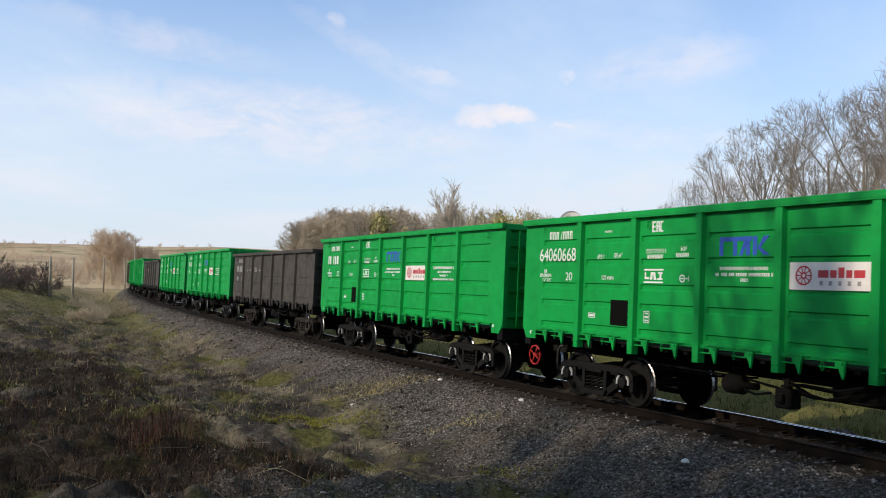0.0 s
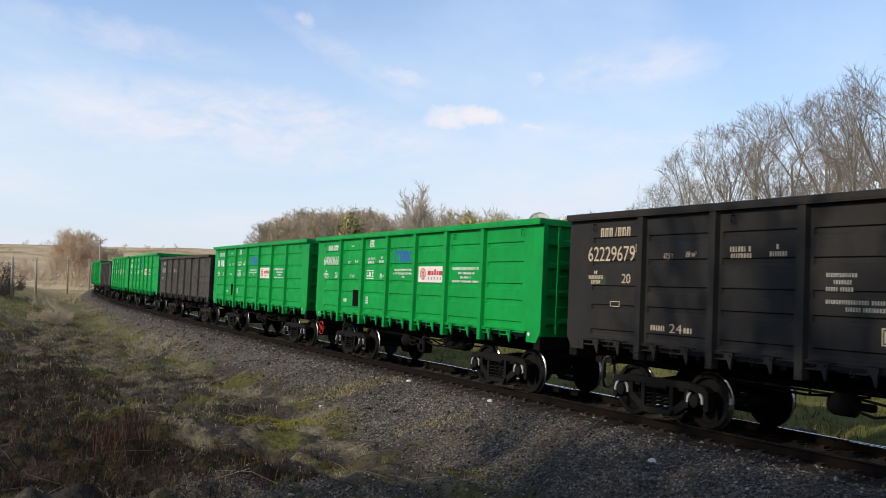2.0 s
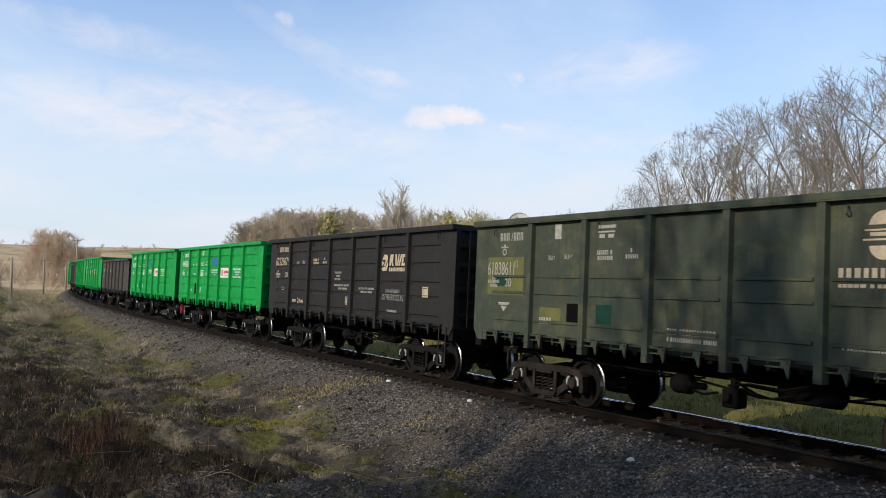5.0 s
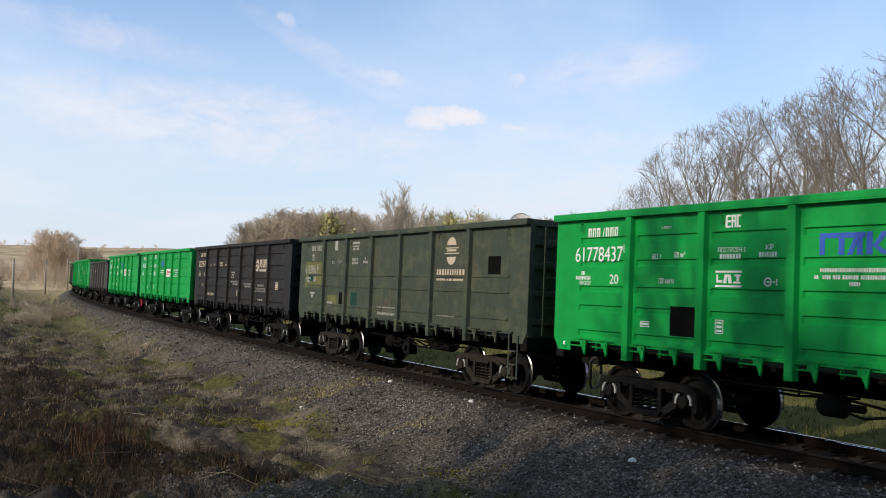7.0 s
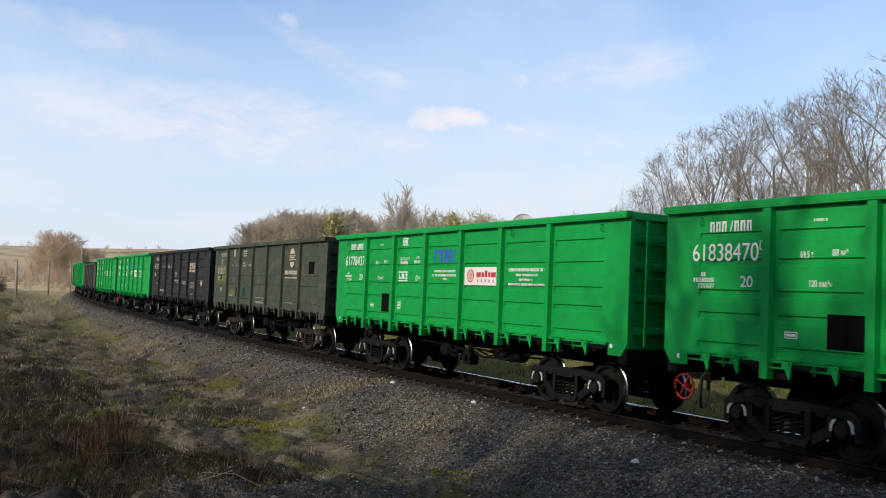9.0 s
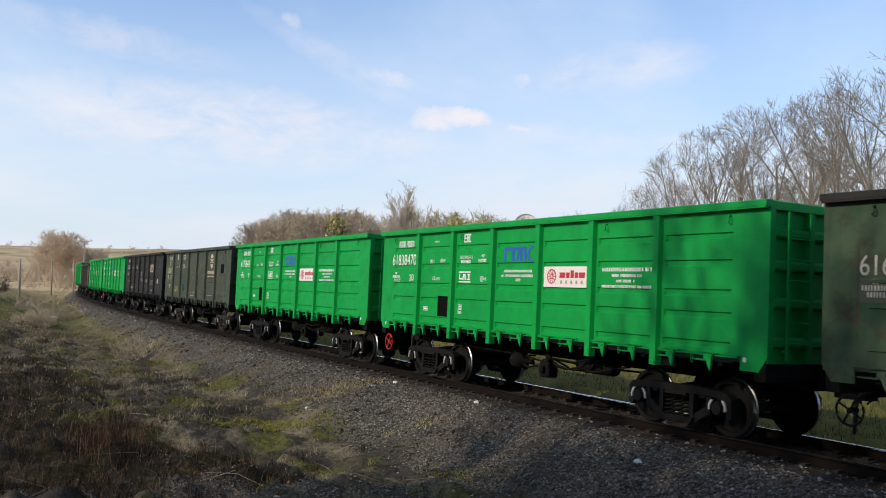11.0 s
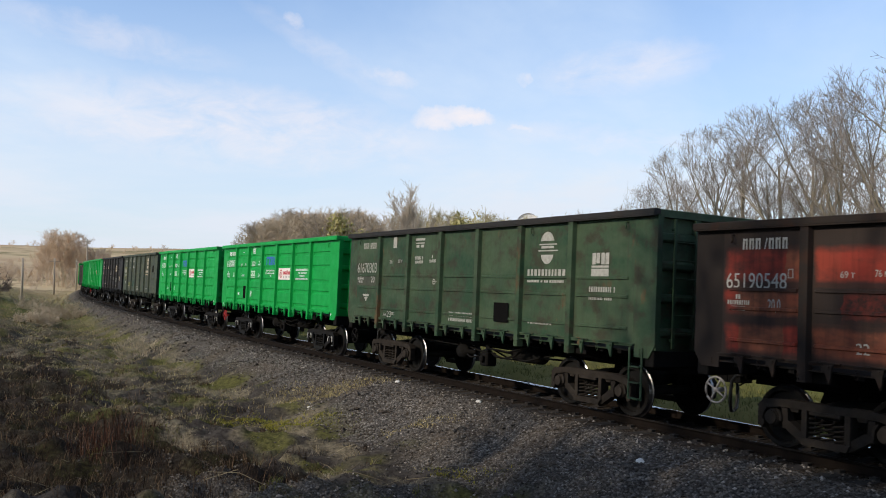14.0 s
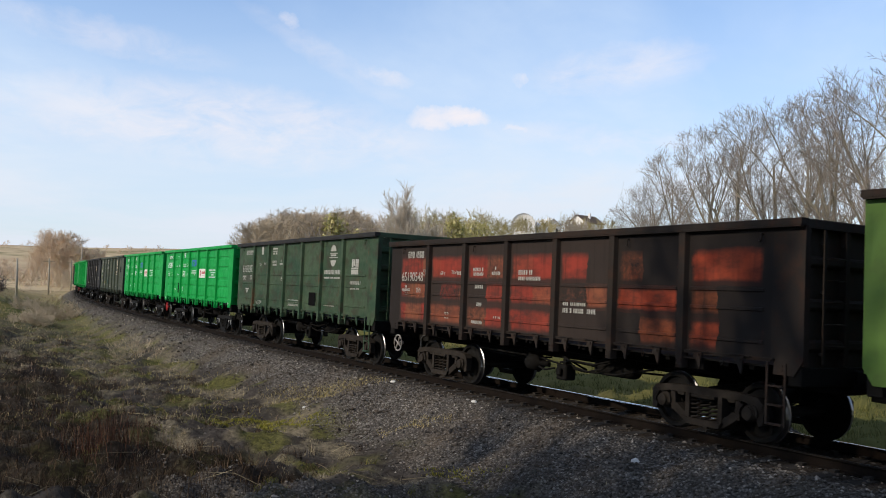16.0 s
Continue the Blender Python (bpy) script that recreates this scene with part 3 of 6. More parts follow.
def sill_fill(bm):
    box(bm, -6.02, 6.02, 1.40, 1.535, 1.385, 1.405)
    box(bm, -5.97, 5.97, 1.498, 1.522, 1.352, 1.384)


def end_chord_fill(bm, top):
    pts = [(HALF - 0.14, top - 0.14), (HALF - 0.003, top - 0.14), (HALF - 0.003, top - 0.02), (HALF - 0.02, top - 0.003), (HALF - 0.12, top - 0.003), (HALF - 0.14, top - 0.02)]
    prism(bm, pts, "y", -1.438, 1.438)


def end_wall_fill(bm, top):
    box(bm, 6.36, 6.40, -1.46, 1.46, 1.30, top - 0.142)


def end_belt_fill(bm):
    prism(bm, [(6.402, -0.09), (6.46, -0.07), (6.485, -0.04), (6.485, 0.04), (6.46, 0.07), (6.402, 0.09)], "y", -1.355, 1.355)


def end_post_fill(bm, top):
    prism(bm, [(6.402, -0.08), (6.492, -0.05), (6.492, 0.05), (6.402, 0.08)], "z", 1.32, top - 0.142)


def ladder_fill(bm, top):
    for y in (0.62, 1.12):
        box(bm, 6.56, 6.58, y - 0.03, y + 0.03, 1.36, top - 0.16)
        for z in (1.5, 2.4, top - 0.35):
            box(bm, 6.49, 6.56, y - 0.02, y + 0.02, z - 0.02, z + 0.02)
    z = 1.62
    while z < top - 0.3:
        tube(bm, [(6.57, 0.62, z), (6.57, 1.12, z)], 0.013, 6)
        z += 0.32


def hook_fill(bm):
    """Pressed bracket of a bottom hatch with its pawl."""
    prism(bm, [(-0.075, 1.384), (0.075, 1.384), (0.07, 1.34), (0.045, 1.27), (0.01, 1.19), (-0.025, 1.115), (-0.045, 1.19), (-0.05, 1.29)], "y", 1.525, 1.565)
    box(bm, 0.05, 0.42, 1.49, 1.52, 1.262, 1.285, 0.004)
    box(bm, 0.06, 0.12, 1.522, 1.55, 1.285, 1.352, 0.004)
    turned_at(bm, -0.01, 1.565, 1.345, 0.022, 0.02)
    bar(bm, (-0.20, 1.56, 1.402), (0.18, 1.57, 1.420), 0.022, 0.016)


def loop_fill(bm):
    pts = [(0.028 * math.cos(a), 1.55, 1.29 + (0.02 if math.sin(a) < 0 else 0) - 0.02 + 0.075 * math.sin(a)) for a in (i * math.pi / 6 for i in range(13))]
    tube(bm, pts, 0.007, 5, caps=False)


def ear_fill(bm):
    tube(bm, [(0, 1.49, 0.05), (0.0, 1.54, 0.05), (-0.02, 1.56, 0.02), (-0.03, 1.56, -0.04), (0.0, 1.55, -0.06), (0.03, 1.52, -0.05)], 0.014, 5)


def hatch_fill(bm):
    """A bottom door of the floor, closed."""
    box(bm, -0.80, 0.80, 0.28, 1.47, 1.262, 1.29)
    for x in (-0.5, 0.0, 0.5):
        box(bm, x - 0.05, x + 0.05, 0.34, 1.44, 1.20, 1.2615)


def centre_sill_fill(bm):
    box(bm, -6.30, 6.30, -0.24, 0.24, 0.86, 1.26, 0.01)


def bolster_beam_fill(bm):
    prism(bm, [(-1.40, 1.258), (-1.40, 1.10), (-0.5, 0.90), (0.5, 0.90), (1.40, 1.10), (1.40, 1.258)], "x", -0.24, 0.24)


def crossbearer_fill(bm):
    prism(bm, [(-1.43, 1.256), (-1.43, 1.14), (-0.3, 0.98), (0.3, 0.98), (1.43, 1.14), (1.43, 1.256)], "x", -0.09, 0.09)


def headstock_fill(bm):
    box(bm, 6.24, 6.47, -1.46, 1.46, 1.02, 1.30, 0.015)
    box(bm, 6.47, 6.53, -0.28, 0.28, 0.90, 1.26, 0.02)


def coupler_fill(bm):
    """Knuckle coupler: shank, head, the two jaws."""
    box(bm, 6.40, 6.72, -0.09, 0.09, 0.94, 1.10, 0.02)
    prism(bm, [(6.68, -0.14), (6.86, -0.20), (6.97, -0.20), (6.93, -0.06), (6.90, 0.02), (6.955, 0.09), (6.955, 0.17), (6.84, 0.19), (6.70, 0.14)], "z", 0.82, 1.20)
    bar(bm, (6.60, 0.0, 0.90), (6.58, 0.30, 0.80), 0.02, 0.02)


def hose_fill(bm):
    pts = [(6.50, 0.34, 0.98), (6.60, 0.36, 0.97), (6.68, 0.37, 0.88), (6.72, 0.36, 0.66), (6.76, 0.31, 0.46), (6.84, 0.20, 0.34), (6.96, 0.0, 0.31)]
    tube(bm, pts, 0.031, 8)


def tank_fill(bm):
    turned(bm, [(0.12, -0.55), (0.18, -0.50), (0.19, -0.40), (0.19, 0.40), (0.18, 0.50), (0.12, 0.55)], 16, "x")


def cylinder_fill(bm):
    turned(bm, [(0.06, -0.50), (0.06, -0.20), (0.17, -0.18), (0.17, 0.14), (0.13, 0.20), (0.05, 0.22)], 16, "x")


def valve_fill(bm):
    box(bm, -0.16, 0.16, -0.14, 0.14, -0.26, 0.06, 0.03)
    box(bm, -0.07, 0.07, 0.141, 0.22, -0.16, -0.02, 0.02)
    bar(bm, (0, 0, 0.05), (0, 0, 0.22), 0.10, 0.10)


RODS = [[(-3.1, 0.62, 0.84), (-1.4, 0.62, 0.80), (-0.2, 0.62, 0.86)], [(-2.9, 0.88, 0.94), (-1.9, 0.90, 0.74), (-0.9, 0.90, 0.72), (0.6, 0.86, 0.88), (2.9, 0.84, 0.92)],
        [(3.0, 0.62, 0.84), (1.6, 0.60, 0.80), (0.5, 0.60, 0.88)], [(-0.5, 0.45, 0.70), (-0.4, 0.7, 0.84), (-0.3, 0.95, 0.98)], [(0.75, 0.45, 0.66), (0.8, 0.7, 0.8), (0.85, 0.95, 0.95)],
        [(-6.2, 0.42, 1.0), (-3, 0.40, 0.93), (3, 0.40, 0.93), (6.2, 0.42, 1.0)], [(-0.55, 1.02, 0.95), (-0.85, 1.08, 0.80), (-1.25, 1.06, 0.74), (-1.6, 1.0, 0.82), (-1.9, 0.9, 1.05)], [(-0.45, 1.10, 0.86), (-0.9, 1.15, 0.93), (-1.5, 1.12, 0.90), (-2.1, 1.0, 1.05)], [(0.4, 1.0, 0.70), (0.1, 1.08, 0.66), (-0.2, 1.05, 0.72)], [(-2.2, 0.64, 0.80), (-2.2, 0.64, 1.2)], [(1.5, 0.64, 0.80), (1.5, 0.64, 1.2)]]


def rod_fill(bm, i):
    tube(bm, RODS[i], 0.022, 6)


def step_fill(bm):
    for x in (-6.22, -5.90):
        box(bm, x - 0.02, x + 0.02, 1.49, 1.51, 0.42, 1.34)
    for z in (0.44, 0.72, 1.00):
        box(bm, -6.20, -5.92, 1.44, 1.55, z - 0.012, z + 0.012)


def handwheel_fill(bm):
    pts = [(0.205 * math.cos(a), 0, 0.205 * math.sin(a)) for a in (i * math.pi / 10 for i in range(21))]
    tube(bm, pts, 0.018, 6, caps=False)
    for i in range(4):
        a = i * math.pi / 2 + 0.5
        bar(bm, (0, 0, 0), (0.2 * math.cos(a), 0, 0.2 * math.sin(a)), 0.028, 0.02)
    turned(bm, [(0.04, -0.16), (0.04, 0.02)], 8, "y")


def bolster_fill(bm):
    prism(bm, [(-1.06, 0.74), (-1.06, 0.56), (-0.6, 0.46), (0.6, 0.46), (1.06, 0.56), (1.06, 0.74), (0.45, 0.80), (-0.45, 0.80)], "x", -0.21, 0.21)
    turned(bm, [(0.20, 0.79), (0.20, 0.88)], 16, "z")
    for x in (-0.62, 0.62):
        tube(bm, [(x, -0.92, 0.42), (x, 0.92, 0.42)], 0.045, 6)


def side_frame_fill(bm):
    """Cast side frame of a three-piece bogie, by its members."""
    y0, y1 = 0.96, 1.12
    # top chord, dropping to the pedestals
    prism(bm, [(-1.16, 0.50), (-1.20, 0.64), (-1.10, 0.735), (-0.70, 0.775), (0.70, 0.775), (1.10, 0.735), (1.20, 0.64), (1.16, 0.50), (1.05, 0.60), (0.80, 0.655), (-0.80, 0.655), (-1.05, 0.60)], "y", y0, y1)
    # pedestal legs
    for k in (-1, 1):
        prism(bm, [(k * 1.085, 0.60), (k * 1.20, 0.60), (k * 1.20, 0.34), (k * 1.12, 0.30), (k * 1.085, 0.36)], "y", y0 + 0.01, y1 - 0.01)
        prism(bm, [(k * 0.765, 0.64), (k * 0.66, 0.64), (k * 0.64, 0.34), (k * 0.74, 0.34)], "y", y0 + 0.01, y1 - 0.01)
        # diagonal to the spring seat
        prism(bm, [(k * 0.76, 0.42), (k * 0.66, 0.32), (k * 0.40, 0.16), (k * 0.30, 0.20), (k * 0.34, 0.28), (k * 0.62, 0.46)], "y", y0 + 0.005, y1 - 0.005)
        # column beside the springs
        prism(bm, [(k * 0.40, 0.66), (k * 0.31, 0.66), (k * 0.31, 0.24), (k * 0.40, 0.24)], "y", y0 - 0.01, y1 + 0.012)
    prism(bm, [(-0.42, 0.255), (-0.36, 0.15), (0.36, 0.15), (0.42, 0.255)], "y", y0 - 0.04, y1 + 0.05)
    for k in (-0.55, 0.55):
        prism(bm, [(k - 0.09, 0.66), (k + 0.09, 0.66), (k + 0.06, 0.60), (k - 0.06, 0.60)], "y", y0 + 0.03, y1 - 0.03)
    box(bm, -0.26, 0.26, 1.00, 1.16, 0.60, 0.655, 0.01)


def spring_fill(bm):
    n = 34
    pts = [(0.085 * math.cos(i * 0.8), 0.085 * math.sin(i * 0.8), 0.262 + 0.30 * i / n) for i in range(n)]
    tube(bm, pts, 0.018, 4)


def axle_box_fill(bm):
    """Bearing with its cover."""
    turned(bm, [(0.135, 0.93), (0.135, 1.10), (0.115, 1.135), (0.105, 1.135), (0.10, 1.17), (0.04, 1.175)], 18, "y")


def adapter_fill(bm):
    """Whitewashed lug of the saddle over the bearing."""
    pts = [(0.10, 0.115), (0.085, 0.145), (0.15, 0.125), (0.185, 0.06), (0.19, -0.035), (0.155, -0.035), (0.145, 0.05)]
    prism(bm, pts, "y", 1.121, 1.15)


def wheelset_fill(bm):
    """Two wheels on their axle; the tread and the rim's chamfer are bright."""
    turned(bm, [(0.065, -1.10), (0.065, -0.86), (0.095, -0.84), (0.082, -0.3), (0.082, 0.3), (0.095, 0.84), (0.065, 0.86), (0.065, 1.10)], 14, "y")
    for k in (-1, 1):
        prof = [(0.10, 0.84), (0.17, 0.835), (0.20, 0.79), (0.38, 0.775), (0.40, 0.838), (0.462, 0.840), (0.475, 0.832), (0.478, 0.79), (0.482, 0.755), (0.505, 0.74), (0.505, 0.718), (0.49, 0.71), (0.40, 0.712), (0.38, 0.735), (0.20, 0.745), (0.17, 0.70), (0.10, 0.69)]
        mats = [0, 0, 0, 0, 0, 0, 1, 1, 1, 0, 0, 0, 0, 0, 0, 0]
        turned(bm, [(r, k * y) for r, y in prof], 32, "y", mats)
        for i in range(3):
            a = i * 2.094
            box(bm, 0.13 * math.cos(a) - 0.012, 0.13 * math.cos(a) + 0.012, k * 0.845 - 0.01, k * 0.845 + 0.01, 0.13 * math.sin(a) - 0.012, 0.13 * math.sin(a) + 0.012)


MESHES = {}


def once(key, make):
    if key not in MESHES:
        MESHES[key] = make()
    return MESHES[key]


def std(name, fill, *args, smooth=False):
    return once((name, *args), lambda: mesh_of(name, fill, *args, smooth=smooth))


# ---- lettering
def text_mesh(body, height):
    def make():
        cu = bpy.data.curves.new("lettering", "FONT")
        cu.body, cu.size, cu.extrude = body, height / 0.73, 0.0015
        ob = bpy.data.objects.new("lettering", cu)
        scene.collection.objects.link(ob)
        bpy.context.view_layer.update()
        me = bpy.data.meshes.new_from_object(ob.evaluated_get(bpy.context.evaluated_depsgraph_get()))
        bpy.data.objects.remove(ob)
        bpy.data.curves.remove(cu)
        me.materials.clear()
        return me
    return once(("text", body, height), make)


def face(u, z, y=1.4915):
    """Pose of lettering on the left wall: it reads towards the rear."""
    return Matrix(((-1, 0, 0, u), (0, 0, 1, y), (0, 1, 0, z), (0, 0, 0, 1)))


def write(wagon, body, u0, u1, z, height, mat, name="lettering", y=1.4915):
    me = text_mesh(body, height)
    xs = [v.co.x for v in me.vertices]
    k = (u0 - u1) / (max(xs) - min(xs)) if xs else 1
    at = face(u0 + min(xs) * k, z, y) @ Matrix.Diagonal((k, 1, 1, 1))
    return tagged(part(name, me, mat, wagon, "", at), kind="stuff")


def bars_fill(bm, widths, height, gap):
    x = 0.0
    for w in widths:
        if w > 0:
            box(bm, x, x + w, 0, height, -0.0015, 0.0015)
        x += abs(w) + gap


def bars(wagon, u0, u1, z, height, mat, seed, letter=0.42, name="marking", y=1.4915):
    """Small writing that cannot be read, as strokes of its size."""
    rng = random.Random(seed)
    w, widths = u0 - u1, []
    while sum(abs(q) + 0.28 * height for q in widths) < w:
        widths.append(height * letter * rng.uniform(0.6, 1.3) * (-0.5 if rng.random() < 0.12 else 1))
    widths = widths[:-1] or [w]
    me = once(("bars", round(w, 3), height, seed, letter), lambda: mesh_of("marking", bars_fill, widths, height, 0.28 * height))
    return tagged(part(name, me, mat, wagon, "", face(u0, z, y)), kind="stuff")


def shape_fill(bm, polys):
    for p in polys:
        prism(bm, p, "z", -0.0015, 0.0015)


def shapes(wagon, key, polys, u, z, mat, name, label="", y=1.4915):
    return tagged(part(name, std("shape_" + key, lambda bm: shape_fill(bm, polys)), mat, wagon, label, face(u, z, y)), kind="stuff")


def rect(x0, z0, x1, z1, lean=0.0):
    h = (z1 - z0) * lean
    return [(x0, z0), (x1, z0), (x1 + h, z1), (x0 + h, z1)]


def disc(cx, cz, r, a0=0.0, a1=2 * math.pi, n=20):
    return [(cx + r * math.cos(a0 + (a1 - a0) * i / n), cz + r * math.sin(a0 + (a1 - a0) * i / n)) for i in range(n + (a1 - a0 < 6.2))]


def ring_polys(cx, cz, r0, r1, n=24):
    out = []
    for i in range(n):
        a, b = 2 * math.pi * i / n, 2 * math.pi * (i + 1) / n
        out.append([(cx + r * math.cos(q), cz + r * math.sin(q)) for r, q in ((r0, a), (r1, a), (r1, b), (r0, b))])
    return out


def box_outline(w, h, t):
    return [rect(0, 0, w, t), rect(0, h - t, w, h), rect(0, t, t, h - t), rect(w - t, t, w, h - t)]


def owner_letters(w, h):
    """The road's mark as plain blocks."""
    out, x, n = [], 0.0, 7
    step = w / n
    for i in range(n):
        if i == 3:
            out.append(rect(x + step * 0.3, 0, x + step * 0.45, h, 0.25))
        else:
            out.append(rect(x, 0, x + step * 0.28, h))
            out.append(rect(x + step * 0.5, 0, x + step * 0.72, h))
            out.append(rect(x + step * 0.28, h * 0.78, x + step * 0.5, h * 0.97))
        x += step
    return out


def markings(wg, kind, number, seed):
    ink = {"green": "white", "black": "cream", "grey": "dimwhite", "moss": "dimwhite", "bottle": "dimwhite", "red": "dimwhite", "olive": "dimwhite"}[kind]
    low = 0.30 if kind in ("red", "grey") else 0.0
    shapes(wg, "owner", owner_letters(0.85, 0.17), 5.58, 3.33 - low, ink, "owner_mark")
    drop, ahead, far_end = {"moss": (0.27, 0.14, 5.03), "bottle": (0.22, 0.07, 4.68), "red": (0.14, 0.0, 4.76)}.get(kind, (0.0, 0.05, 4.62))
    if number:
        write(wg, number, 5.88 + ahead, far_end, 2.87 - low - drop, 0.29 if kind != "red" else 0.25, ink, "wagon_number")
        shapes(wg, "digit_box", box_outline(0.09, 0.14, 0.012), far_end - 0.02, 3.03 - low - drop, ink, "digit_box")
    else:
        bars(wg, 5.88, 4.55, 2.87 - low, 0.29, ink, 3, 0.45, "wagon_number")
    if kind == "moss":
        shapes(wg, "crest", ring_polys(0.09, 0.09, 0.05, 0.075, 14) + [rect(-0.04, 0.18, 0.22, 0.205), rect(0.06, 0.206, 0.12, 0.25)], 5.50, 3.00, ink, "crest_mark")
    write(wg, "20" if kind != "red" else "20,0", far_end + 0.33, far_end + 0.10, 2.46 - low - 0.4 * drop, 0.18, ink)
    bars(wg, 5.69 + ahead, 5.55 + ahead, 2.62 - low - 0.4 * drop, 0.07, ink, 11)
    bars(wg, 5.85 + ahead, 5.39 + ahead, 2.53 - low - 0.4 * drop, 0.07, ink, 12)
    if kind == "green":
        write(wg, "ПРОБЕГ", 5.80, 5.45, 2.43, 0.075, ink)
    else:
        bars(wg, 5.77 + ahead, 5.47 + ahead, 2.44 - low - 0.4 * drop, 0.07, ink, 13)
    load, volume = {"moss": ("70,0 т", "86,4 м³"), "bottle": ("70,0 т", "86,4 м³"), "red": ("69 т", "76 м³")}.get(kind, ("69,5 т", "88 м³"))
    write(wg, load, 3.88, 3.66, 2.90 - low, 0.10, ink)
    write(wg, volume, 3.36, 3.12, 2.92 - low, 0.10, ink)
    if kind == "green":
        write(wg, "ПОСТРОЕН 5", 2.42, 1.88, 2.99, 0.08, ink)
        write(wg, "КР", 1.50, 1.36, 3.02, 0.075, ink)
    else:
        bars(wg, 2.40, 1.90, 2.99 - low, 0.085, ink, 21)
        bars(wg, 1.50, 1.36, 3.02 - low, 0.075, ink, 23)
    bars(wg, 2.38, 1.92, 2.89 - low, 0.075, ink, 22)
    bars(wg, 1.62, 1.22, 2.91 - low, 0.075, ink, 24)
    if kind == "green":
        bars(wg, 3.68, 3.42, 3.42, 0.04, ink, 31)
        write(wg, "120 км/ч", 3.72, 3.36, 2.48, 0.10, ink)
        shapes(wg, "eac", [rect(0, 0, 0.035, 0.2), rect(0.036, 0, 0.1, 0.03), rect(0.036, 0.085, 0.1, 0.115), rect(0.036, 0.17, 0.1, 0.2), rect(0.115, 0, 0.145, 0.2), rect(0.146, 0.17, 0.175, 0.2), rect(0.176, 0, 0.205, 0.2), rect(0.146, 0.09, 0.175, 0.12), rect(0.22, 0, 0.25, 0.2), rect(0.251, 0, 0.30, 0.03), rect(0.251, 0.17, 0.30, 0.2)], 2.28, 3.38, ink, "conformity_mark")
        shapes(wg, "works", [rect(0, 0, 0.52, 0.03), rect(0, 0.23, 0.52, 0.26), rect(0.02, 0.07, 0.14, 0.11), rect(0.02, 0.112, 0.05, 0.2), rect(0.16, 0.06, 0.22, 0.2, 0.2), rect(0.27, 0.06, 0.33, 0.2, -0.2), rect(0.36, 0.06, 0.50, 0.09), rect(0.38, 0.17, 0.50, 0.2), rect(0.42, 0.092, 0.47, 0.168)], 2.46, 2.44, ink, "works_mark")
        shapes(wg, "clause", ring_polys(0.07, 0.07, 0.05, 0.07, 16) + [rect(0.04, 0.06, 0.10, 0.08), rect(0.16, 0.06, 0.20, 0.08), rect(0.22, 0.02, 0.235, 0.12)], 1.52, 2.46, ink, "circle_mark")
        shapes(wg, "plate_a", box_outline(0.22, 0.10, 0.014) + [rect(0.03, 0.03, 0.19, 0.07)], 4.12, 1.72, ink, "framed_mark")
        shapes(wg, "plate_b", box_outline(0.16, 0.22, 0.012) + [rect(0.03, 0.03, 0.13, 0.06), rect(0.03, 0.09, 0.13, 0.13), rect(0.03, 0.16, 0.13, 0.19)], 2.44, 1.70, ink, "framed_mark")
        part("stencil_board", std("stencil_board", lambda bm: box(bm, 2.82, 3.42, 1.4885, 1.4905, 1.605, 2.10)), "boardblack", wg, "matt black painted rectangle")
        # blue leasing mark
        shapes(wg, "blue", [rect(0, 0, 0.085, 0.235), rect(0, 0.236, 0.70, 0.31), rect(0.30, 0, 0.39, 0.235), rect(0.43, 0, 0.51, 0.235, 0.45), rect(0.58, 0, 0.665, 0.235),
                             rect(0.72, 0, 0.81, 0.31), [(0.812, 0.12), (0.88, 0.12), (1.06, 0.31), (0.94, 0.31)], [(0.812, 0.118), (0.90, 0.118), (1.08, 0.0), (0.95, 0.0)]], 0.58, 2.92, "blue", "leasing_mark", "blue block mark of the owner")
        for i, (a, b, z) in enumerate(((0.56, -0.50, 2.68), (0.68, -0.62, 2.58), (0.10, -0.10, 2.49))):
            bars(wg, a, b, z, 0.056, ink, 41 + i)
        sign = part("owner_sign", std("owner_sign", lambda bm: box(bm, -2.33, -0.89, 1.4885, 1.4915, 2.385, 2.80)), "signwhite", wg, "white sign with a red wheel mark")
        wheel = ring_polys(0.24, 0.21, 0.125, 0.15) + ring_polys(0.24, 0.21, 0.03, 0.055, 14)
        wheel += [[(0.24 + r * math.cos(a + d), 0.21 + r * math.sin(a + d)) for r, d in ((0.055, -0.16), (0.126, -0.07), (0.126, 0.07), (0.055, 0.16))] for a in (i * math.pi / 5 for i in range(10))]
        part("red_wheel_mark", std("red_wheel_mark", lambda bm: shape_fill(bm, wheel)), "logored", sign, "", face(-0.91, 2.39, 1.4935))
        name_bars = [rect(0.50, 0.18, 0.68, 0.29), rect(0.71, 0.18, 0.82, 0.29), rect(0.85, 0.18, 0.95, 0.33), rect(0.98, 0.18, 1.08, 0.29), rect(1.11, 0.18, 1.29, 0.29)]
        part("red_name_mark", std("red_name_mark", lambda bm: shape_fill(bm, name_bars)), "logored", sign, "", face(-0.91, 2.39, 1.4935))
        tagged(part("grey_name_mark", std("grey_name_mark", lambda bm: shape_fill(bm, [rect(0.53 + 0.16 * i, 0.065, 0.585 + 0.16 * i, 0.13) for i in range(5)])), "logogrey", sign, "", face(-0.91, 2.39, 1.4935)), kind="stuff")
        for i, (a, b, z) in enumerate(((-2.70, -4.05, 2.70), (-2.95, -3.78, 2.60), (-3.1, -3.6, 2.50), (-2.70, -4.12, 2.40))):
            bars(wg, a, b, z, 0.07 if i == 0 else 0.05, ink, 51 + i)
        shapes(wg, "round", [disc(0.04, 0.04, 0.04, n=12)], 6.22, 1.26, ink, "round_mark")
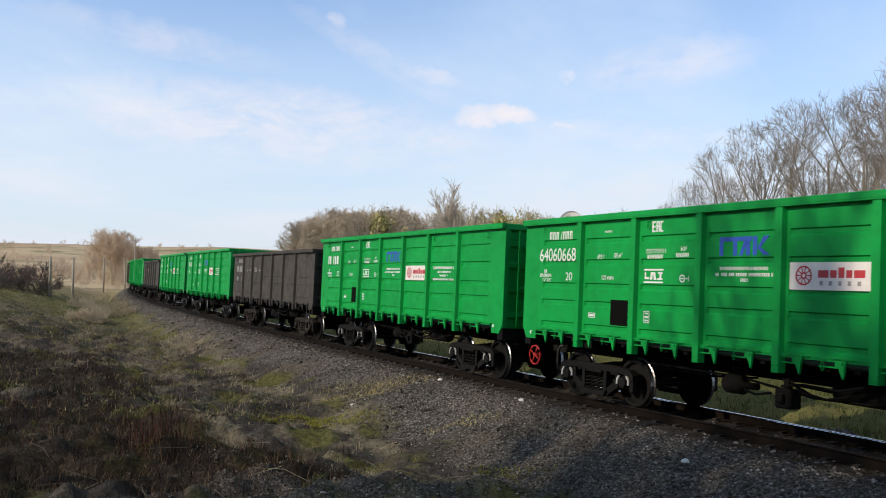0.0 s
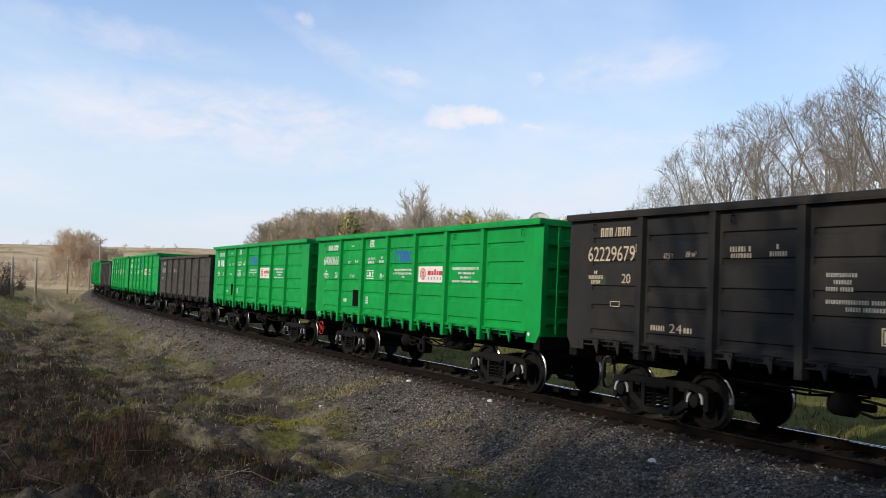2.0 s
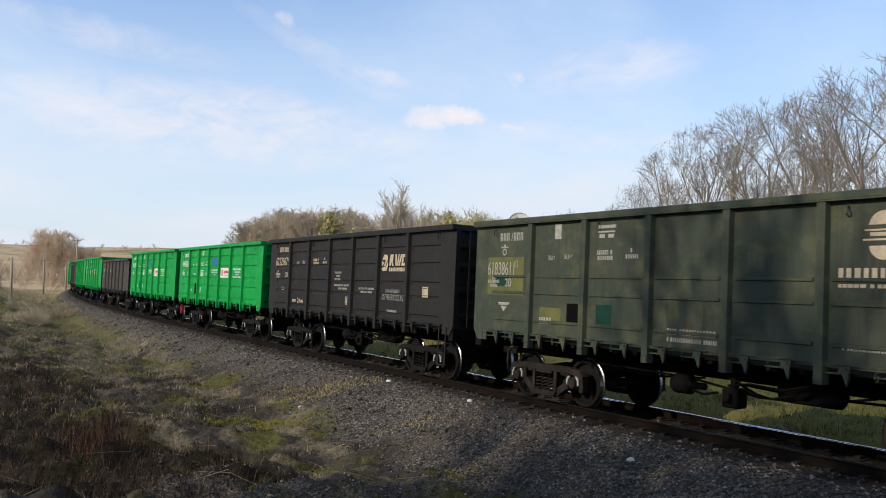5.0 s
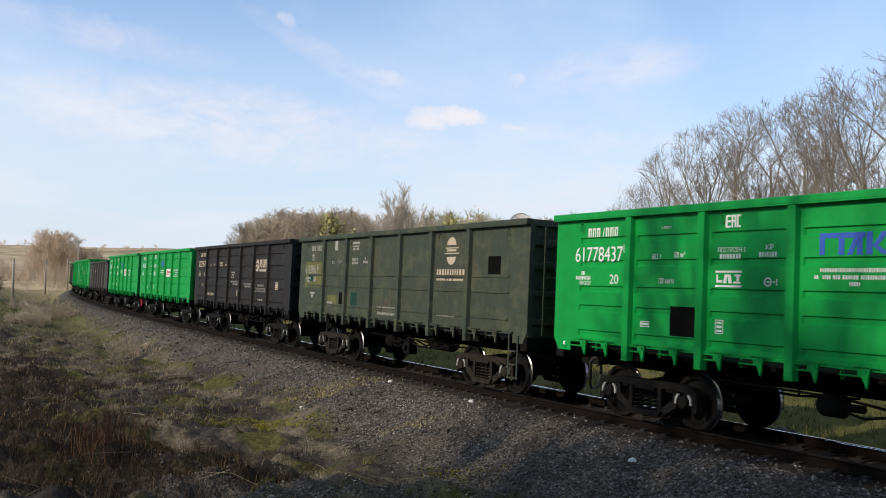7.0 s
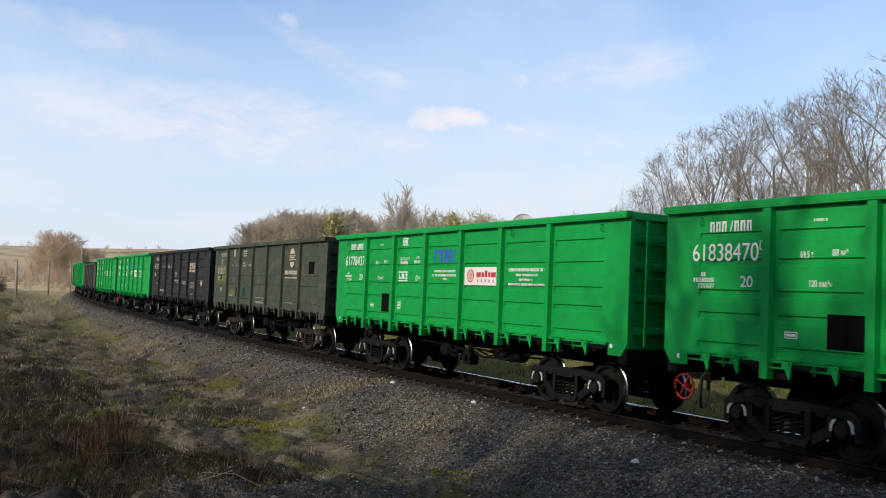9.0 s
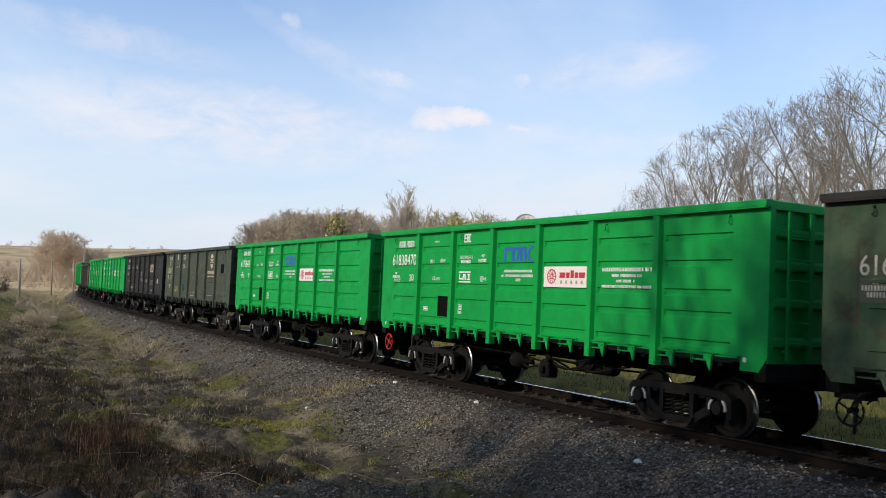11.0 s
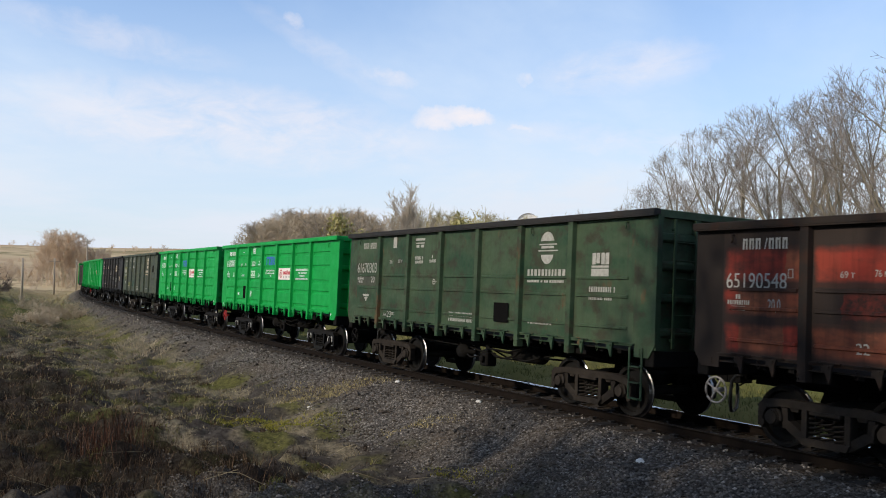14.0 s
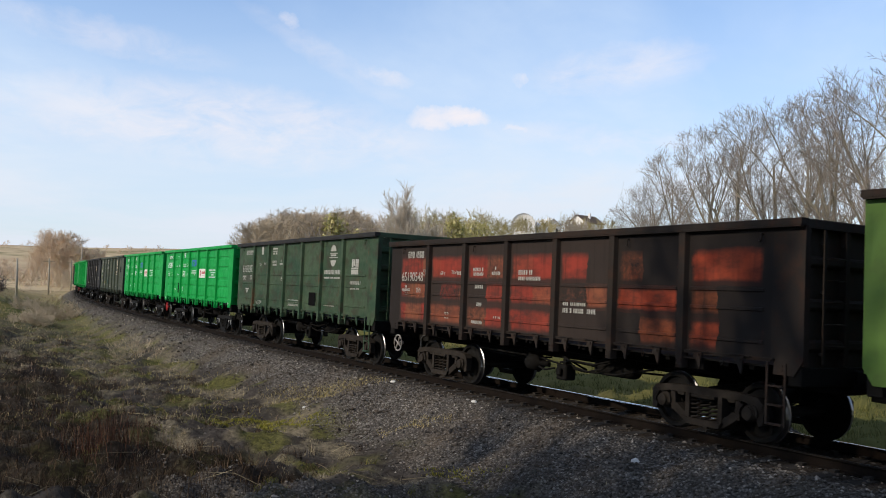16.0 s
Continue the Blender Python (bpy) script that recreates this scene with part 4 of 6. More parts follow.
        shapes(wg, "round", [disc(0.04, 0.04, 0.04, n=12)], -6.05, 1.30, ink, "round_mark")
    if kind == "black":
        part("green_patch", std("green_patch", lambda bm: box(bm, 5.40, 5.86, 1.489, 1.491, 2.42, 2.58)), "bottle", wg, "overpainted green patch")
        write(wg, "24", 3.70, 3.40, 1.62, 0.16, ink)
        bars(wg, 4.15, 3.78, 1.64, 0.09, ink, 61)
        bars(wg, 3.36, 3.10, 1.63, 0.09, ink, 62)
        shapes(wg, "oval", box_outline(0.26, 0.10, 0.014), 5.25, 2.02, ink, "framed_mark")
        shapes(wg, "fold", [[(0.0, 0.30), (0.10, 0.44), (0.27, 0.44), (0.33, 0.36), (0.30, 0.27), (0.18, 0.12), (0.10, 0.14), (0.22, 0.31)], [(0.0, 0.27), (0.10, 0.22), (0.02, 0.12), (-0.03, 0.18)],
                             [(0.06, 0.10), (0.19, 0.10), (0.34, 0.24), (0.35, 0.14), (0.26, 0.0), (0.06, 0.0), (-0.02, 0.06)]], -2.62, 2.68, "cream", "folded_ribbon_mark", "cream ribbon shaped owner mark")
        shapes(wg, "three", [rect(0, 0, 0.085, 0.30, 0.15), rect(0.086, 0.13, 0.21, 0.30, 0.15), [(0.10, 0.125), (0.18, 0.125), (0.26, 0.0), (0.17, 0.0)],
                             [(0.34, 0.30), (0.42, 0.30), (0.43, 0.0), (0.36, 0.0)], [(0.44, 0.0), (0.52, 0.0), (0.58, 0.30), (0.52, 0.30)], [(0.53, 0.0), (0.61, 0.0), (0.74, 0.30), (0.66, 0.30)],
                             rect(0.70, 0, 0.79, 0.30, 0.15), rect(0.791, 0.23, 0.93, 0.30, 0.15), rect(0.791, 0, 0.92, 0.07, 0.15), [(0.921, 0.02), (0.99, 0.10), (1.02, 0.24), (0.965, 0.30), (0.93, 0.20)]], -3.05, 2.82, "cream", "owner_letters_mark")
        bars(wg, -3.05, -4.06, 2.67, 0.10, ink, 63, 0.75)
        shapes(wg, "square", box_outline(0.30, 0.26, 0.03) + [rect(0.05, 0.05, 0.25, 0.21)], -4.95, 2.02, ink, "framed_mark")
        for i, (a, b, z) in enumerate(((0.62, 0.10, 2.60), (0.5, 0.2, 2.5), (0.62, 0.15, 2.40), (0.62, -0.60, 2.22), (0.3, -0.4, 2.12), (-1.15, -2.3, 2.15), (-1.3, -2.1, 2.05), (-3.0, -3.6, 1.58))):
            bars(wg, a, b, z, 0.06, "dimwhite", 71 + i)
        write(wg, "СРОЧНЫЙ ВОЗВРАТ", -2.86, -3.72, 2.10, 0.085, "dimwhite")
        write(wg, "СТ.ГУРЬЕВСК ЗСБ Ж Д", -2.68, -3.98, 1.90, 0.15, "dimwhite")
        shapes(wg, "post_mark", box_outline(0.14, 0.24, 0.02) + [rect(0.04, 0.04, 0.10, 0.2)], -0.25, 1.68, ink, "framed_mark")
    if kind in ("moss", "bottle"):
        inkb = "cream" if kind == "moss" else "dimwhite"
        shapes(wg, "globe", [disc(0.30, 0.48, 0.22, 0.15, math.pi - 0.15), rect(0.02, 0.43, 0.62, 0.455), rect(0.10, 0.36, 0.52, 0.41), rect(0.0, 0.30, 0.66, 0.325), disc(0.30, 0.25, 0.21, math.pi + 0.1, 2 * math.pi - 0.1)], -3.02, 2.80, inkb, "half_disc_mark", "pale owner mark of two half discs")
        bars(wg, -2.66, -4.02, 2.56, 0.17, inkb, 81, 0.45)
        bars(wg, -2.66, -4.02, 2.46, 0.05, inkb, 82, 1.4)
        shapes(wg, "wing", [[(0, 0.20), (0.44, 0.20), (0.38, 0.14), (0.06, 0.14)], [(0.10, 0.12), (0.34, 0.12), (0.22, 0.0)]], 5.45 + ahead, 1.92 - 0.4 * drop, ink, "wing_mark")
        shapes(wg, "white_tag", [rect(0, 0, 0.20, 0.30)], 3.68, 3.32, ink, "pale_plate_mark")
        shapes(wg, "works_b", [rect(0, 0.18, 0.5, 0.24), rect(0.02, 0.10, 0.48, 0.13), rect(0.05, 0, 0.2, 0.07), rect(0.3, 0, 0.45, 0.07)], 2.40, 3.30, ink, "works_mark")
        bars(wg, 0.55, -0.55, 1.62, 0.10, ink, 83)
        bars(wg, 0.55, -0.55, 1.50, 0.07, ink, 84)
        if kind == "bottle":
            write(wg, "ТАРА", 4.14, 3.93, 1.46, 0.085, ink)
            write(wg, "23", 3.90, 3.66, 1.44, 0.17, ink)
            write(wg, "800", 3.63, 3.47, 1.51, 0.08, ink)
            shapes(wg, "clause", ring_polys(0.07, 0.07, 0.05, 0.07, 16) + [rect(0.04, 0.06, 0.10, 0.08), rect(0.16, 0.06, 0.20, 0.08), rect(0.22, 0.02, 0.235, 0.12)], 1.42, 2.36, ink, "circle_mark")
        else:
            bars(wg, 4.1, 3.6, 1.62, 0.13, ink, 85)
        bars(wg, -2.7, -3.6, 1.60, 0.07, ink, 86)
        if kind == "bottle":
            shapes(wg, "crown", [rect(0, 0, 0.5, 0.16), rect(0.02, 0.24, 0.12, 0.46), rect(0.14, 0.26, 0.24, 0.46), rect(0.28, 0.24, 0.38, 0.46), rect(0.40, 0.24, 0.50, 0.46), rect(0.0, 0.18, 0.5, 0.22)], -4.75, 2.58, "dimwhite", "works_badge_mark")
            bars(wg, -4.7, -5.5, 2.3, 0.10, ink, 87)
            bars(wg, -4.7, -5.4, 2.15, 0.07, ink, 88)
            part("blue_patch", std("blue_patch", lambda bm: box(bm, 4.70, 5.95, 1.4895, 1.4912, 2.28, 2.62)), "moss", wg, "overpainted bluish patch")
            part("dark_patch", std("dark_patch", lambda bm: box(bm, -2.02, -1.45, 1.5135, 1.5155, 1.58, 2.0)), "boardblack", wg, "dark overpainted rectangle")
        else:
            for key, x0, x1, z0, z1, mat, lab in (("a", 4.70, 6.02, 2.17, 2.98, "olivefade", "pale olive overpainted patch"), ("b", 5.30, 5.70, 2.36, 2.60, "teal", "teal touched up patch"),
                                                  ("c", 3.42, 4.10, 1.70, 1.95, "olivefade", "pale olive overpainted patch"), ("d", 2.84, 3.24, 1.69, 2.05, "boardblack", "dark overpainted rectangle"),
                                                  ("e", 1.95, 2.38, 1.70, 2.06, "teal", "teal touched up patch")):
                lift = 0.0012 if key == "b" else 0.0
                part("paint_patch", std("paint_patch_" + key, lambda bm: box(bm, x0, x1, 1.4882, 1.4895 + lift, z0, z1)), mat, wg, lab)
            part("dark_patch", std("dark_patch2", lambda bm: box(bm, -4.95, -5.45, 1.4895, 1.4912, 2.62, 3.02)), "boardblack", wg, "dark overpainted rectangle")
    if kind == "red":
        for i, (a, b, z, h) in enumerate(((3.1, 2.8, 2.60, 0.09), (2.3, 1.9, 2.30, 0.10), (2.2, 1.9, 1.90, 0.08), (0.6, 0.0, 2.62, 0.10), (0.6, -0.2, 2.5, 0.08), (-0.95, -1.7, 2.02, 0.09), (-0.95, -2.0, 1.88, 0.09), (1.5, 1.2, 1.62, 0.08), (2.4, 1.9, 1.5, 0.07))):
            bars(wg, a, b, z, h, ink, 91 + i)
        write(wg, "22", 3.62, 3.42, 1.56, 0.16, ink)


def build_wagon(kind, number, label, seed, hand="gear"):
    low = kind in ("red", "grey")
    top = 3.47 if low else 3.79
    skin = kind
    old = kind in ("moss", "bottle", "red", "grey")
    trim = "sooty" if kind == "red" else kind
    wg = new("gondola_wagon")
    wg.empty_display_size = 0.5
    tagged(wg, label, "freight wagon", "wagons of the train")
    spans = list(zip(EDGES, EDGES[1:]))
    for side in (Matrix.Identity(4), TURN):
        for i, (a, b) in enumerate(spans):
            w = a - b
            me = once(("side_panel", round(w, 2), top, old), lambda: side_panel_mesh(round(w, 2), top, old))
            part("side_panel", me, "sootred" if kind == "red" and i > 4 else skin, wg, "", side @ Matrix.Translation(((a + b) / 2, 0, 0)))
            for k, x in enumerate((a - 0.42, b + 0.52)):
                part("hatch_bracket", std("hatch_bracket", hook_fill), skin if kind == "green" else trim, wg, "", side @ Matrix.Translation((x, 0, 0)))
            part("chain_loop", std("chain_loop", loop_fill, smooth=True), skin if kind == "green" else trim, wg, "", side @ Matrix.Translation(((a + b) / 2, 0, 0)))
            part("bottom_hatch", std("bottom_hatch", hatch_fill), "frame", wg, "", side @ Matrix.Translation(((a + b) / 2, 0, 0)))
        for x in POSTS:
            part("post", std("post", post_fill, top), trim, wg, "", side @ Matrix.Translation((x, 0, 0)))
        for x in (5.75, 2.35, -2.8, -5.75):
            part("tie_hook", std("tie_hook", ear_fill), trim, wg, "", side @ Matrix.Translation((x, 0, top - 0.26)))
        part("top_chord", std("top_chord", chord_fill, top), "sooty" if kind == "olive" else "black" if kind == "bottle" else trim, wg, "", side)
        part("side_sill", std("side_sill", sill_fill), trim, wg, "", side)
        part("corner_plate", std("corner_plate", corner_fill, top), trim if kind != "red" else "sootred", wg, "", side)
        part("corner_plate", std("corner_plate_rear", lambda bm, h: (corner_fill(bm, h), bmesh.ops.scale(bm, vec=(-1, 1, 1), verts=bm.verts), bmesh.ops.reverse_faces(bm, faces=bm.faces)), top), trim, wg, "", side)
        # the ends
        part("end_wall", std("end_wall", end_wall_fill, top), trim, wg, "", side)
        part("end_chord", std("end_chord", end_chord_fill, top), trim, wg, "", side)
        for z in (1.62, 2.22, 2.80, 3.30) if not low else (1.62, 2.22, 2.85):
            part("end_belt", std("end_belt", end_belt_fill), trim, wg, "", side @ Matrix.Translation((0, 0, z)))
        for y in (-0.48, 0.48):
            part("end_post", std("end_post", end_post_fill, top), trim, wg, "", side @ Matrix.Translation((0, y, 0)))
        part("headstock", std("headstock", headstock_fill), "frame", wg, "", side)
        part("coupler", std("coupler", coupler_fill), "gear", wg, "steel knuckle coupler", side)
        part("air_hose", std("air_hose", hose_fill, smooth=True), "rubber", wg, "black rubber brake hose", side)
        part("ladder", std("ladder", ladder_fill, top), trim, wg, "", side @ Matrix.Diagonal((1, -1, 1, 1)))
        if kind != "green":
            part("corner_step", std("corner_step", step_fill), trim, wg, "", side)
    part("centre_sill", std("centre_sill", centre_sill_fill), "frame", wg)
    for x in (-4.325, 4.325):
        part("bolster_beam", std("bolster_beam", bolster_beam_fill), "frame", wg, "", Matrix.Translation((x, 0, 0)))
    for x in POSTS[1:-1]:
        part("crossbearer", std("crossbearer", crossbearer_fill), "frame", wg, "", Matrix.Translation((x, 0, 0)))
    part("air_tank", std("air_tank", tank_fill, smooth=True), "frame", wg, "", Matrix.Translation((-1.65, 0.62, 0.86)))
    part("brake_cylinder", std("brake_cylinder", cylinder_fill, smooth=True), "frame", wg, "", Matrix.Translation((0.75, 0.86, 0.76)))
    part("brake_valve", std("brake_valve", valve_fill), "frame", wg, "", Matrix.Translation((-0.45, 0.95, 0.76)))
    for i in range(len(RODS)):
        part("brake_rod", std("brake_rod", rod_fill, i, smooth=True), "frame", wg)
    if hand:
        part("hand_wheel", std("hand_wheel", handwheel_fill, smooth=True), hand, wg, "red painted hand brake wheel" if hand == "handred" else "hand brake wheel", Matrix.Translation((6.12, 1.40, 0.80)))
    cast = "gearold" if kind in ("bottle", "red", "grey", "moss") else "gear"
    axles = []
    for x in (4.325, -4.325):
        bogie = part("bogie", std("bolster", bolster_fill), "gear", wg, "black cast steel two axle bogie", Matrix.Translation((x, 0, 0)))
        for side in (Matrix.Identity(4), TURN):
            part("side_frame", std("side_frame", side_frame_fill), cast, bogie, "", side)
            for k in (-0.2, 0.0, 0.2):
                part("spring", std("spring", spring_fill, smooth=True), cast, bogie, "", side @ Matrix.Translation((k, 1.06, 0)))
            for k in (-0.925, 0.925):
                part("axle_box", std("axle_box", axle_box_fill), cast, bogie, "", side @ Matrix.Translation((k, 0, 0.4785)))
                for flip in (1, -1):
                    part("saddle_lug", std("saddle_lug", adapter_fill), "gearold" if kind in ("bottle", "red", "grey") else "adapter", bogie, "" if kind in ("bottle", "red", "grey") else "whitewashed bearing saddle lug", side @ Matrix.Translation((k, 0, 0.4785)) @ Matrix.Diagonal((flip, 1, 1, 1)))
        for k in (-0.925, 0.925):
            ws = part("wheelset", std("wheelset", wheelset_fill), ["wheel", "tread"], bogie, "steel wheelset with bright treads", Matrix.Translation((k, 0, 0.4785)))
            axles.append((ws, k))
    markings(wg, kind, number, seed)
    return wg, axles


G_LABEL = "bright green steel gondola wagon with white stencils"
D_LABEL = "sooty grey weathered steel gondola wagon on the rails"
# index along the train (growing to the rear), kind, number, label, hand wheel
CONSIST = [
    (-12, "green", "", G_LABEL, None), (-11, "green", "", G_LABEL, None), (-10, "grey", "", D_LABEL, None), (-9, "green", "", G_LABEL, None),
    (-8, "grey", "", D_LABEL, None), (-7, "green", "", G_LABEL, None), (-6, "green", "", G_LABEL, None), (-5, "grey", "", D_LABEL, None),
    (-4, "green", "", G_LABEL, None), (-3, "green", "", G_LABEL, None), (-2, "grey", "", D_LABEL, None), (-1, "green", "", G_LABEL, None),
    (0, "green", "64060668", "bright green gondola wagon with white stencils and red hand wheel", "handred"),
    (1, "black", "62229679", "black steel gondola wagon with cream stencils on the rails", None),
    (2, "moss", "61838611", "faded dark green gondola wagon with overpainted patches", None),
    (3, "green", "61778437", G_LABEL, None),
    (4, "green", "61838470", "bright green gondola wagon with white stencils and red hand wheel", "handred"),
    (5, "bottle", "61670303", "stained bottle green gondola wagon with rust runs", "gear"),
    (6, "red", "65190548", "low rusty red gondola wagon with flaking sooty paint", "logogrey"),
    (7, "olive", "", "olive green steel gondola wagon on the rails", None),
]
TRAIN = [(j, *build_wagon(kind, number, label, j + 50, hand)) for j, kind, number, label, hand in CONSIST]


def motions():
    times = [0.4 * i for i in range(41)]
    spin = [0.1 * i for i in range(161)]
    for j, wg, axles in TRAIN:
        walk(wg, [(t, track_frame(train_at(t) - PITCH * j, BASE)) for t in times])
        for ws, k in axles:
            turn = random.Random(j * 7 + k).uniform(0, 3)
            walk(ws, [(t, Matrix.Translation((k, 0, 0.4785)) @ Matrix.Rotation(turn + (train_at(t) - train_at(0)) / 0.4785, 4, "Y")) for t in spin])

# ---------------------------------------------------------------- ground
def smooth(a, b, x):
    k = np.clip((x - a) / (b - a), 0, 1)
    return k * k * (3 - 2 * k)


def lumps(x, y, scale, seed=0.0):
    """Cheap uneven relief from turned sines, -1 to 1."""
    out = np.zeros_like(x, dtype=float)
    rng = np.random.RandomState(int(seed * 10) + 5)
    for i in range(7):
        a, f, ph = rng.uniform(0, math.pi), rng.uniform(0.6, 1.9), rng.uniform(0, 6.28)
        out += np.sin((x * math.cos(a) + y * math.sin(a)) * f / scale * 2 * math.pi + ph + 1.3 * np.sin((x * math.sin(a) - y * math.cos(a)) / scale * 2.1 + ph * 2))
    return out / 4.5


# heaps of gravelly spoil: place, height, half width
HEAPS = [(-2.45, 14.75, 0.40, 0.80), (-3.85, 14.9, 0.34, 0.65), (-1.0, 14.9, 0.16, 0.9)]


def ground_height(x, y, s=None, v=None):
    x, y = np.atleast_1d(np.asarray(x, float)), np.atleast_1d(np.asarray(y, float))
    if s is None:
        s, v = xy_to_sv(x, y)
    r, az = np.hypot(x, y), np.degrees(np.arctan2(x, y))
    d = np.abs(v)
    edge = 0.25 * lumps(s, v * 0, 4.0, 1.0)
    cross = np.interp(d + edge * smooth(1.8, 2.6, d), [0, 0.6, 0.95, 1.35, 1.6, 2.1, 3.9, 5.0, 9, 16, 400], [-0.215, -0.205, -0.192, -0.203, -0.232, -0.33, -1.12, -1.2, -1.05, -0.7, -0.7])
    bed = smooth(2.2, 1.7, d)
    z = cross + bed * np.sin(CANT) * v + GRADE * np.clip(s, -80, 300)
    rough = (1 - smooth(2.6, 1.9, d))
    off = smooth(3.4, 6.0, d)
    z += rough * (0.16 * lumps(x, y, 5.0, 2.0) + (0.09 + 0.10 * off) * lumps(x, y, 1.4, 3.0) + 0.065 * lumps(x, y, 0.6, 4.0) * off + 0.02 * lumps(x, y, 0.27, 5.0)) * smooth(700, 60, r)
    # a low bank beside the line ahead, and heaps of spoil close by
    z += 1.5 * smooth(4.5, 15, v) * smooth(15, 50, s) * smooth(190, 130, s)
    for hx, hy, hz, hw in HEAPS:
        z += hz * np.exp(-(((x - hx) / hw) ** 2 + ((y - hy) / 0.7) ** 2))
    # the knoll on which one stands
    z = np.where(r < 9, np.maximum(z, 0.85 * smooth(8.0, 2.5, r) - 1.0 * smooth(2.5, 8.0, r)), z)
    # rising country behind the line and a ridge far ahead
    right = smooth(-13, -6, az) * smooth(150, 60, az) * (v < 0)
    z += right * (19 * smooth(90, 340, r) + 4 * smooth(340, 900, r))
    # the slope at one's back
    z += 7.0 * smooth(9, 45, -x * 0.84 - y * 0.54) * (r < 400)
    left = smooth(-7, -14, az) * smooth(-170, -70, az)
    z += left * (25 * smooth(330, 800, r)) + 1.5 * lumps(x, y, 160, 6.0) * smooth(200, 500, r)
    return z


# dark rotted patches, their colour also holding the bank's shade: place, half widths
ROT_SHADE = [(-16.4, 33.5, 2.6, 2.2), (-12.6, 29.6, 2.6, 1.6), (-8.0, 17.2, 3.8, 3.0), (-5.6, 15.8, 2.4, 1.4), (-9.6, 21.6, 2.2, 1.3), (-13.5, 26.0, 2.6, 1.5), (-11.0, 24.0, 2.6, 1.2), (-17.5, 29.0, 3.0, 2.0), (-20.5, 41.0, 3.0, 2.5), (-9.0, 31.5, 2.6, 1.6), (-25.5, 49.0, 3.5, 3.0)]


def humus_shade(x, y, v):
    """Where the turf is a dark rotted tangle, with the bank's shade painted in."""
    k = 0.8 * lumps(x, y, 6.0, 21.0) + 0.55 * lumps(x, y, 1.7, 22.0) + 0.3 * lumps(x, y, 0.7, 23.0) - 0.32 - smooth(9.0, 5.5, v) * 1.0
    for cx, cy, wx, wy in ROT_SHADE:
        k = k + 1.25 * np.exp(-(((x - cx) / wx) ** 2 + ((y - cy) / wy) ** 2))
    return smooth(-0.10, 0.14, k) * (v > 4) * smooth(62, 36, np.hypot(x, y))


def make_ground():
    front = np.arange(-34, 34, 0.34)
    back = np.concatenate([np.arange(34, 326, 4.0)])
    az = np.radians(np.concatenate([front, back]))
    rad = [0.6, 1.5, 2.5, 3.5, 4.5, 5.5, 6.5, 7.5, 8.4]
    while rad[-1] < 75:
        rad.append(rad[-1] * 1.0095)
    while rad[-1] < 4200:
        rad.append(rad[-1] * 1.035)
    rad = np.array(rad)
    A, R = np.meshgrid(az, rad)
    x, y = (np.sin(A) * R).ravel(), (np.cos(A) * R).ravel()
    x, y = np.append(x, 0), np.append(y, 0)
    s, v = xy_to_sv(x, y)
    z = ground_height(x, y, s, v)
    n, m = len(az), len(rad)
    faces = [(j * n + i, (j + 1) * n + i, (j + 1) * n + (i + 1) % n, j * n + (i + 1) % n) for j in range(m - 1) for i in range(n)]
    faces += [(m * n, i, (i + 1) % n) for i in range(n)]
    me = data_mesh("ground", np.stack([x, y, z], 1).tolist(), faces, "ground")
    me.polygons.foreach_set("use_smooth", [True] * len(me.polygons))
    ballast = np.maximum(smooth(4.2, 3.2, np.abs(v) + 0.5 * lumps(x, y, 3.0, 7.0) + 0.8 * smooth(8, 22, s)), 0.7 * np.max([smooth(1.6, 0.7, np.hypot((x - hx) / hw, (y - hy) / 0.7)) for hx, hy, hz, hw in HEAPS], axis=0))
    field = np.maximum(smooth(-4, -7, v), smooth(45, 90, np.hypot(x, y)))
    # pale streaks gain on the farther bank, painting in its sunlit band
    streak = smooth(0.04, 0.20, 0.8 * lumps(s * 0.4, v, 2.2, 51.0) + 0.5 * lumps(x, y, 1.0, 52.0) + 0.45 * smooth(28, 45, np.hypot(x, y)))
    green = smooth(0.05, 0.45, 0.9 * lumps(s * 0.6, v, 3.2, 11.0) + 0.5 * lumps(x, y, 1.1, 12.0) - 0.1)
    for name, arr in (("ballast", ballast), ("field", field), ("humus_shade", humus_shade(x, y, v)), ("streak", streak), ("green", green), ("bed_dark", smooth(1.75, 1.25, np.abs(v) + 0.15 * lumps(x, y, 1.2, 8.0)))):
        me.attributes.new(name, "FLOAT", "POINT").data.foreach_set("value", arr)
    tagged(new("ground", me), "uneven soil with dead turf, moss and gravel", "ground", kind="structure")


make_ground()


